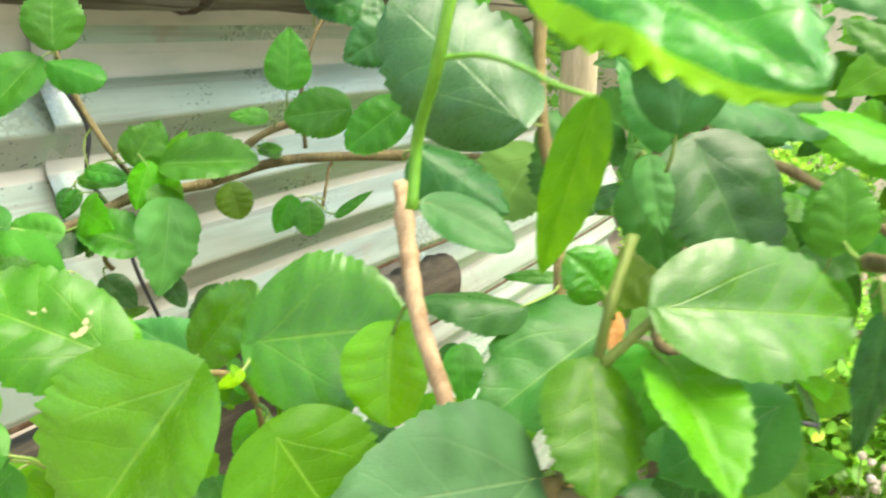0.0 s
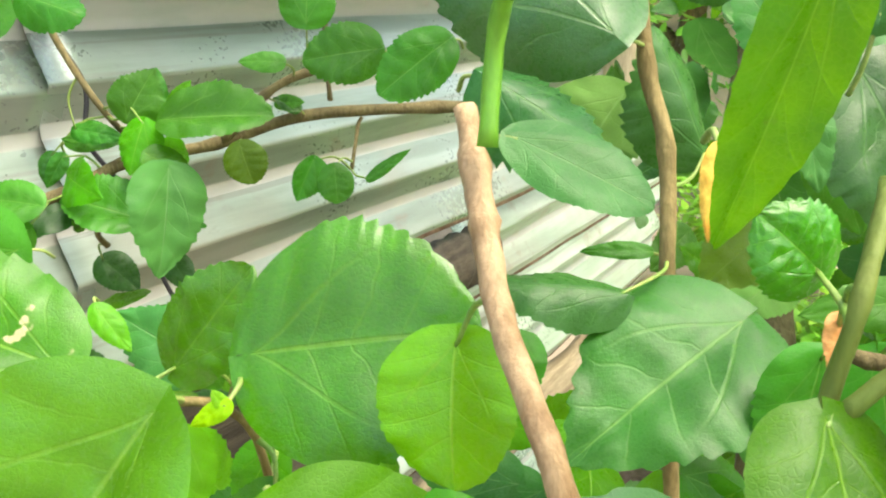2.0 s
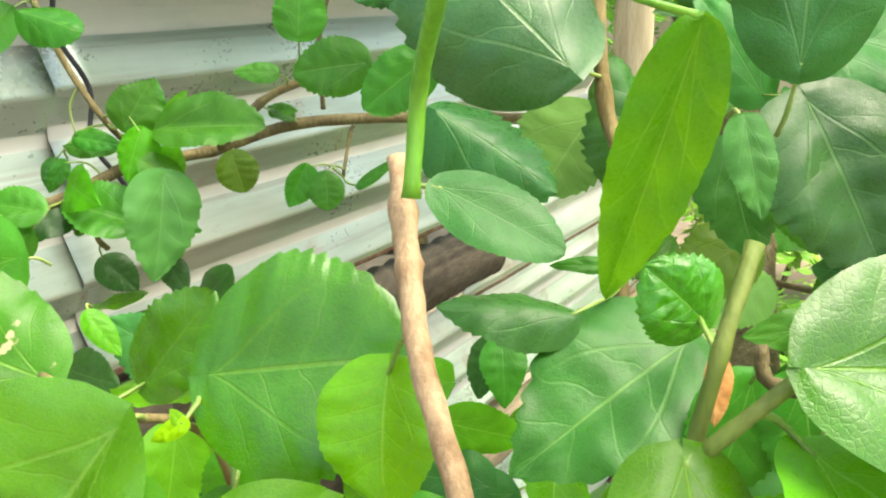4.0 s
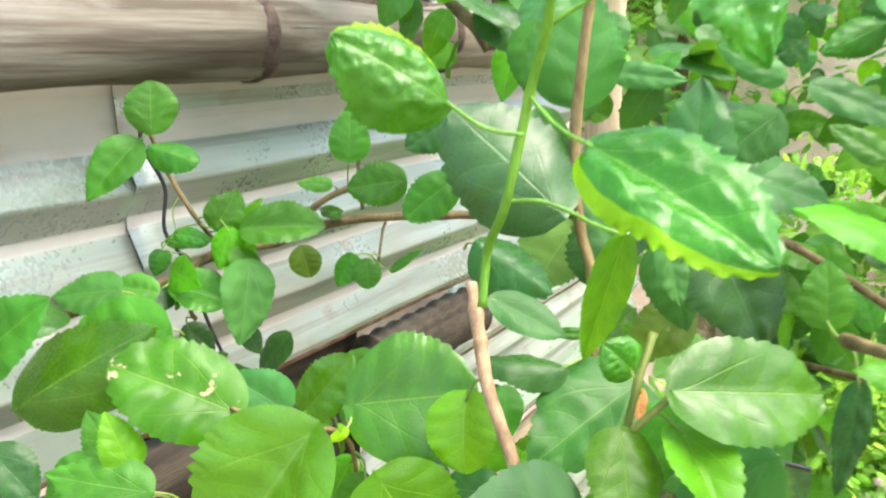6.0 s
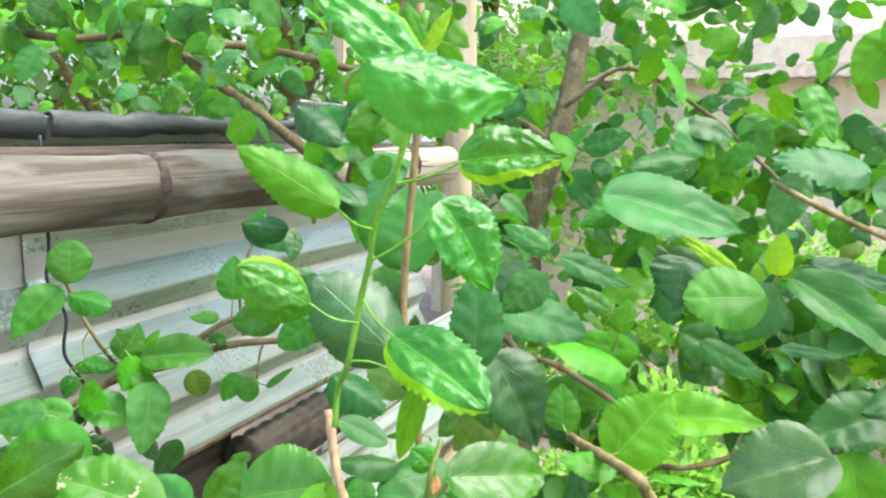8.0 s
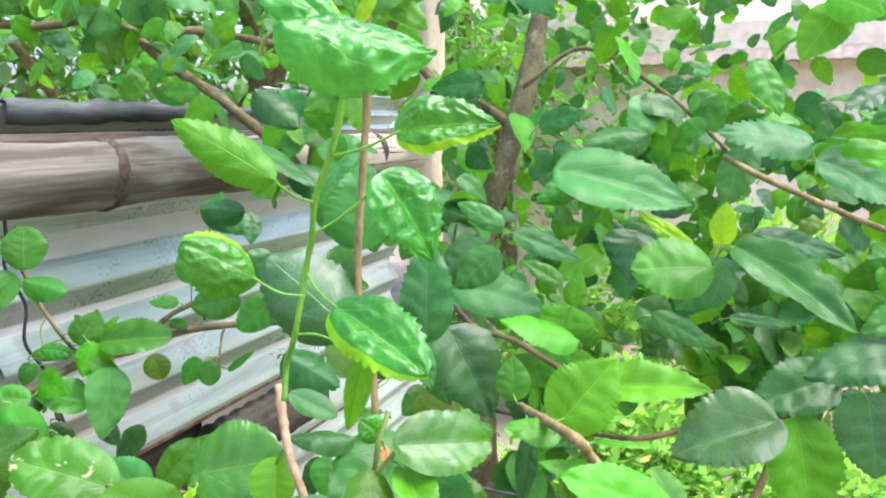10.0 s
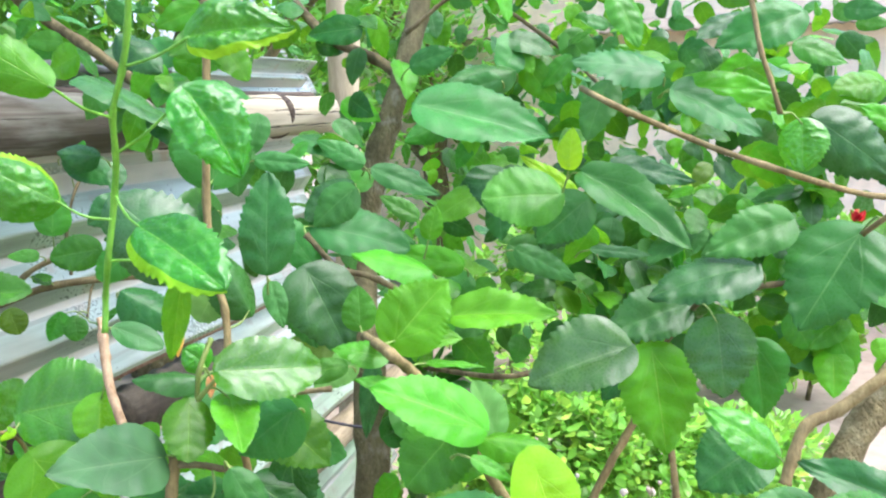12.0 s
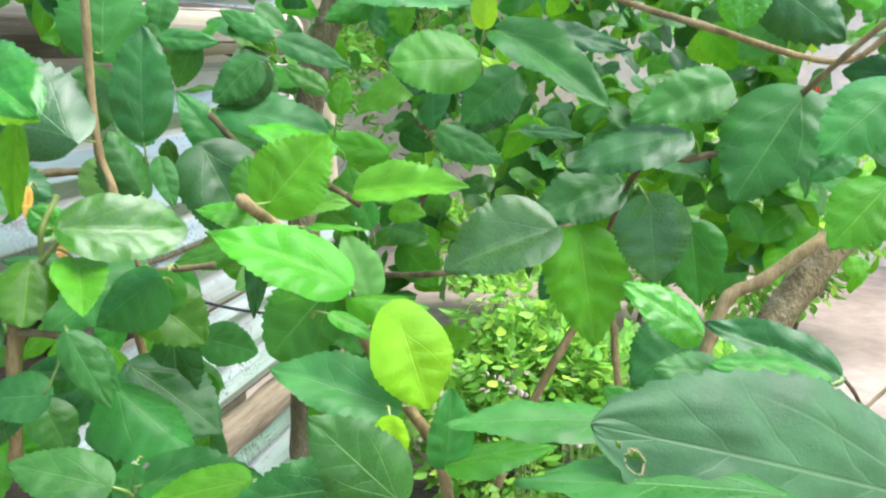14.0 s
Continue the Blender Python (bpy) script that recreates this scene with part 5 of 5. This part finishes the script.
for i in range(80):
    p = Vector((rnd.uniform(0.24, 0.58), rnd.uniform(0.85, 1.3), rnd.uniform(1.18, 1.57)))
    if not behind_fence(p):
        joined_leaf(p, rnd, rnd.uniform(0.6, 1.05), rnd.choice(KINDS))
# far hedge leaves, spread by angle from the camera, thin enough to let the light through
made = 0
while made < 500:
    dist = rnd.uniform(1.25, 2.3)
    turn, up = radians(rnd.uniform(13, 44)), rnd.uniform(0, 18)
    p = Vector((0.02 + dist * math.sin(turn), -0.26 + dist * math.cos(turn), 1.5 + dist * math.tan(radians(up))))
    if behind_fence(p) or noise.noise(p * 3.6) < 0.02 or noise.noise(p * 8.0) < 0.0:
        continue
    made += 1
    joined_leaf(p, rnd, rnd.uniform(0.6, 1.05), rnd.choice(KINDS))
# broad leaves spread by angle from the camera, in sprays; bright greens paint in backlight
made = 0
BACKLIT_KINDS = ["bright"] * 5 + ["lush"] * 3 + ["mid"] * 2 + ["dark"] * 3 + ["yellow", "olive"]
while made < 210:
    dist = rnd.uniform(1.0, 1.6)
    turn, up = radians(rnd.uniform(21, 50)), rnd.uniform(-11, 4.5)
    p = Vector((0.02 + dist * math.sin(turn), -0.26 + dist * math.cos(turn), 1.5 + dist * math.tan(radians(up))))
    if behind_fence(p) or noise.noise(p * 5.5) < 0.02 or up > 2 and turn > radians(38) and noise.noise(p * 8) < 0:
        continue
    made += 1
    joined_leaf(p, rnd, rnd.uniform(0.75, 1.2), rnd.choice(BACKLIT_KINDS))
# leaves along the thicker limbs and the upper trunk, moved towards the camera to cover them
for r, line in LINES:
    if not (r > 0.0045 and line[0].y > 0.6):
        continue
    for i in range(len(line) - 1):
        for _ in range(max(1, int((line[i + 1] - line[i]).length / 0.013))):
            p = line[i].lerp(line[i + 1], rnd.random())
            p += (VIEW_SIDE - p).normalized() * rnd.uniform(0.01, 0.12 if r < 0.015 else 0.22)
            p += Vector((rnd.uniform(-0.05, 0.05), rnd.uniform(-0.03, 0.03), rnd.uniform(-0.03, 0.05)))
            if p.z < 1.33 or behind_fence(p) and p.z < 1.62:
                continue
            joined_leaf(p, rnd, rnd.uniform(0.55, 1.1), rnd.choice(KINDS))
for kind, (jv, jf, ju) in JOINED.items():
    mesh_object("inner_foliage", jv, jf, LEAF[kind], shrub_right, uvs=ju)["kind"] = "stuff"


# ---- plants further off ----
def leaf_cloud(name, lobes, n, size, material, parent, seed):
    """Many small folded leaves scattered over uneven lobes."""
    r = random.Random(seed)
    verts, faces = [], []
    while len(verts) < n * 11:
        c, rad = lobes[r.randrange(len(lobes))]
        d = Vector((r.gauss(0, 1), r.gauss(0, 1), r.gauss(0, 1))).normalized()
        p = Vector(c) + Vector((d.x * rad[0], d.y * rad[1], d.z * rad[2])) * (0.55 + 0.5 * r.random())
        if p.z < 0.02 or noise.noise(p * (2.2 / max(rad))) < -0.25:
            continue
        s = size * r.uniform(0.6, 1.4)
        x = (d + Vector((r.uniform(-1, 1), r.uniform(-1, 1), r.uniform(-0.9, 0.5)))).normalized()
        y = x.cross(Vector((r.uniform(-0.5, 0.5), r.uniform(-0.5, 0.5), 1))).normalized()
        z = x.cross(y)
        k = len(verts)
        for u, w, h in ((0.0, 0.0, 0.0), (0.22, 0.21, 0.05), (0.55, 0.25, 0.03), (0.85, 0.11, -0.04)):
            if w:
                verts += [p + x * s * u + y * s * w + z * s * h, p + x * s * u - z * s * 0.03 * (u > 0.5), p + x * s * u - y * s * w + z * s * h]
            else:
                verts.append(p)
        verts.append(p + x * s - z * s * 0.10)
        faces += [(k, k + 1, k + 2), (k, k + 2, k + 3), (k + 1, k + 4, k + 5, k + 2), (k + 2, k + 5, k + 6, k + 3), (k + 4, k + 7, k + 8, k + 5), (k + 5, k + 8, k + 9, k + 6), (k + 7, k + 10, k + 8), (k + 8, k + 10, k + 9)]
    ob = mesh_object(name, verts, faces, material, parent)
    ob["kind"] = "stuff"
    return ob


def tree(x, y, height, spread, n, size, seed, label):
    top = tagged(new("tree"), label, "tree", "trees behind the fence")
    r = random.Random(seed)
    line = [Vector((x + 0.1 * i * r.uniform(-1, 1), y + 0.1 * i * r.uniform(-1, 1), height * 0.75 * i / 6)) for i in range(7)]
    v, f = tube_data(spline(line, 3), lambda k: 0.09 * (1 - 0.7 * k) * spread, 10)
    mesh_object("trunk", v, f, BARK["trunk"], top)
    for i in range(5):
        a = r.uniform(0, 6.28)
        s = line[2 + i % 4]
        e = s + Vector((math.cos(a) * spread * 0.7, math.sin(a) * spread * 0.7, height * 0.25))
        v, f = tube_data(spline((s, (s + e) / 2 + Vector((0, 0, -0.1)), e), 4), lambda k: 0.035 * (1 - 0.7 * k) * spread, 7)
        mesh_object("limb", v, f, BARK["bark"], top)
    lobes = [((x + r.uniform(-0.7, 0.7) * spread, y + r.uniform(-0.7, 0.7) * spread, height * r.uniform(0.25, 0.95)), (spread * r.uniform(0.35, 0.6), spread * r.uniform(0.35, 0.6), height * r.uniform(0.12, 0.22))) for _ in range(14)]
    leaf_cloud("crown", lobes, n, size, FAR_TREE, top, seed + 1)


tree(-2.2, 3.4, 3.6, 1.7, 15000, 0.075, 21, "leafy green tree behind the metal fence")
tree(-0.5, 4.4, 3.8, 1.8, 15000, 0.08, 22, "leafy green tree behind the metal fence")
tree(1.5, 6.2, 4.0, 1.4, 7000, 0.09, 23, "leafy green tree beyond the yard")

bush = tagged(new("low_bush"), "bright green bush with small leaves growing from the ground", "bush")
leaf_cloud("foliage", [((0.98 + dx, 1.95 + dy, z), (0.26, 0.26, 0.17)) for dx, dy, z in ((0, 0, 0.5), (-0.25, 0.1, 0.4), (0.25, -0.05, 0.42), (0.05, 0.2, 0.62), (-0.12, -0.1, 0.25), (0.2, 0.05, 0.2), (0.42, 0.1, 0.3), (0.62, -0.05, 0.36), (0.8, 0.05, 0.26))], 9500, 0.046, BUSH_LEAF, bush, 31)
for i in range(6):
    a = i * 1.05
    v, f = tube_data(spline(((0.98, 1.95, -0.02), (0.98 + 0.08 * math.cos(a), 1.95 + 0.08 * math.sin(a), 0.2), (0.98 + 0.2 * math.cos(a), 1.95 + 0.2 * math.sin(a), 0.45)), 4), lambda k: 0.008 * (1 - 0.6 * k), 6)
    mesh_object("stem", v, f, BARK["bark"], bush)

far_bush = tagged(new("garden_bush"), "sunlit yellow-green garden bush before the house", "bush")
leaf_cloud("foliage", [((1.7 + dx, 3.6 + dy, z), (0.4, 0.35, 0.25)) for dx, dy, z in ((0, 0, 0.75), (0.6, -0.3, 0.95), (1.2, -0.6, 0.7), (-0.4, 0.2, 0.45), (0.3, -0.1, 0.4), (0.9, -0.5, 0.4))], 7000, 0.06, BUSH_LEAF, far_bush, 41)
for i in range(5):
    x = 1.4 + 0.35 * i
    v, f = tube_data(spline(((x, 3.75 - 0.17 * i, -0.02), (x + 0.05, 3.75 - 0.17 * i, 0.35), (x - 0.03, 3.7 - 0.17 * i, 0.8)), 4), lambda k: 0.014 * (1 - 0.6 * k), 6)
    mesh_object("stem", v, f, BARK["bark"], far_bush)

# ---- house beyond the yard ----
# the wall stands in the open light under a short eave
house = tagged(new("house"), "beige plastered house with faded pink corrugated roof", "house")
house.matrix_world = pose(3.6, 4.6, 0, 0, 0, -38)
v, f = box_data((-3.5, 0, -0.05), (3.5, 3.0, 2.3))
mesh_object("wall", v, f, WALL, house, smooth=False)
rv, rf, rn = [], [], 400
for i in range(rn + 1):
    x = -4 + 8 * i / rn
    o = 0.005 * math.sin(i * math.pi / 2 + 0.4)
    rv += [(x, -0.18, 2.02 + o), (x, 1.6, 2.95 + o), (x, 1.6, 2.93 + o), (x, -0.18, 2.0 + o)]
for i in range(rn):
    k = i * 4
    rf += [(k, k + 4, k + 5, k + 1), (k + 2, k + 6, k + 7, k + 3), (k + 3, k + 7, k + 4, k), (k + 1, k + 5, k + 6, k + 2)]
mesh_object("roof", rv, rf, ROOF, house)

# ---- small things ----
flower = tagged(new("hibiscus_flower"), "small red hibiscus flower half hidden among leaves", "flower")
flower.location = (0.655, 0.36, 1.422)
flower.scale = (0.75, 0.75, 0.75)
for i in range(5):
    v, f, uv = blade(0.015, 0.8, 0.2, -0.4, 0.05, 700 + i, 10, 4, 0.02)
    ob = mesh_object("petal", v, f, PETAL, flower)
    ob.rotation_euler = (radians(20), radians(-35), radians(72 * i))
v, f = tube_data([Vector((0, 0, 0.002 * i)) for i in range(8)], lambda k: 0.0016, 6)
mesh_object("stamen", v, f, LEAF["dry"], flower)

buds = tagged(new("wild_flower"), "cluster of small whitish round buds on thin stems", "flower")
r = random.Random(77)
BUD_HEADS = ((0.707, 0.942, 0.808), (0.617, 0.973, 0.853), (0.786, 0.929, 0.832))
for i in range(26):
    c = Vector(BUD_HEADS[i % 3])
    p = c + Vector((r.uniform(-0.028, 0.028), r.uniform(-0.03, 0.03), r.uniform(-0.026, 0.026)))
    bm = bmesh.new()
    bmesh.ops.create_icosphere(bm, subdivisions=2, radius=r.uniform(0.004, 0.0075), matrix=Matrix.Translation(p))
    for q in bm.verts:
        q.co += (q.co - p) * 0.25 * noise.noise(q.co * 160)
    me = bpy.data.meshes.new("bud")
    bm.to_mesh(me)
    bm.free()
    me.materials.append(WHITE_BUD)
    me.polygons.foreach_set("use_smooth", [True] * len(me.polygons))
    new("bud", me).parent = buds
    v, f = tube_data(spline((p, Vector((c.x + 0.4 * (p.x - c.x), c.y + 0.02, 0.45)), Vector((c.x, c.y + 0.03, 0.0))), 4), lambda k: 0.0013, 5)
    mesh_object("stem", v, f, PETIOLE, buds)
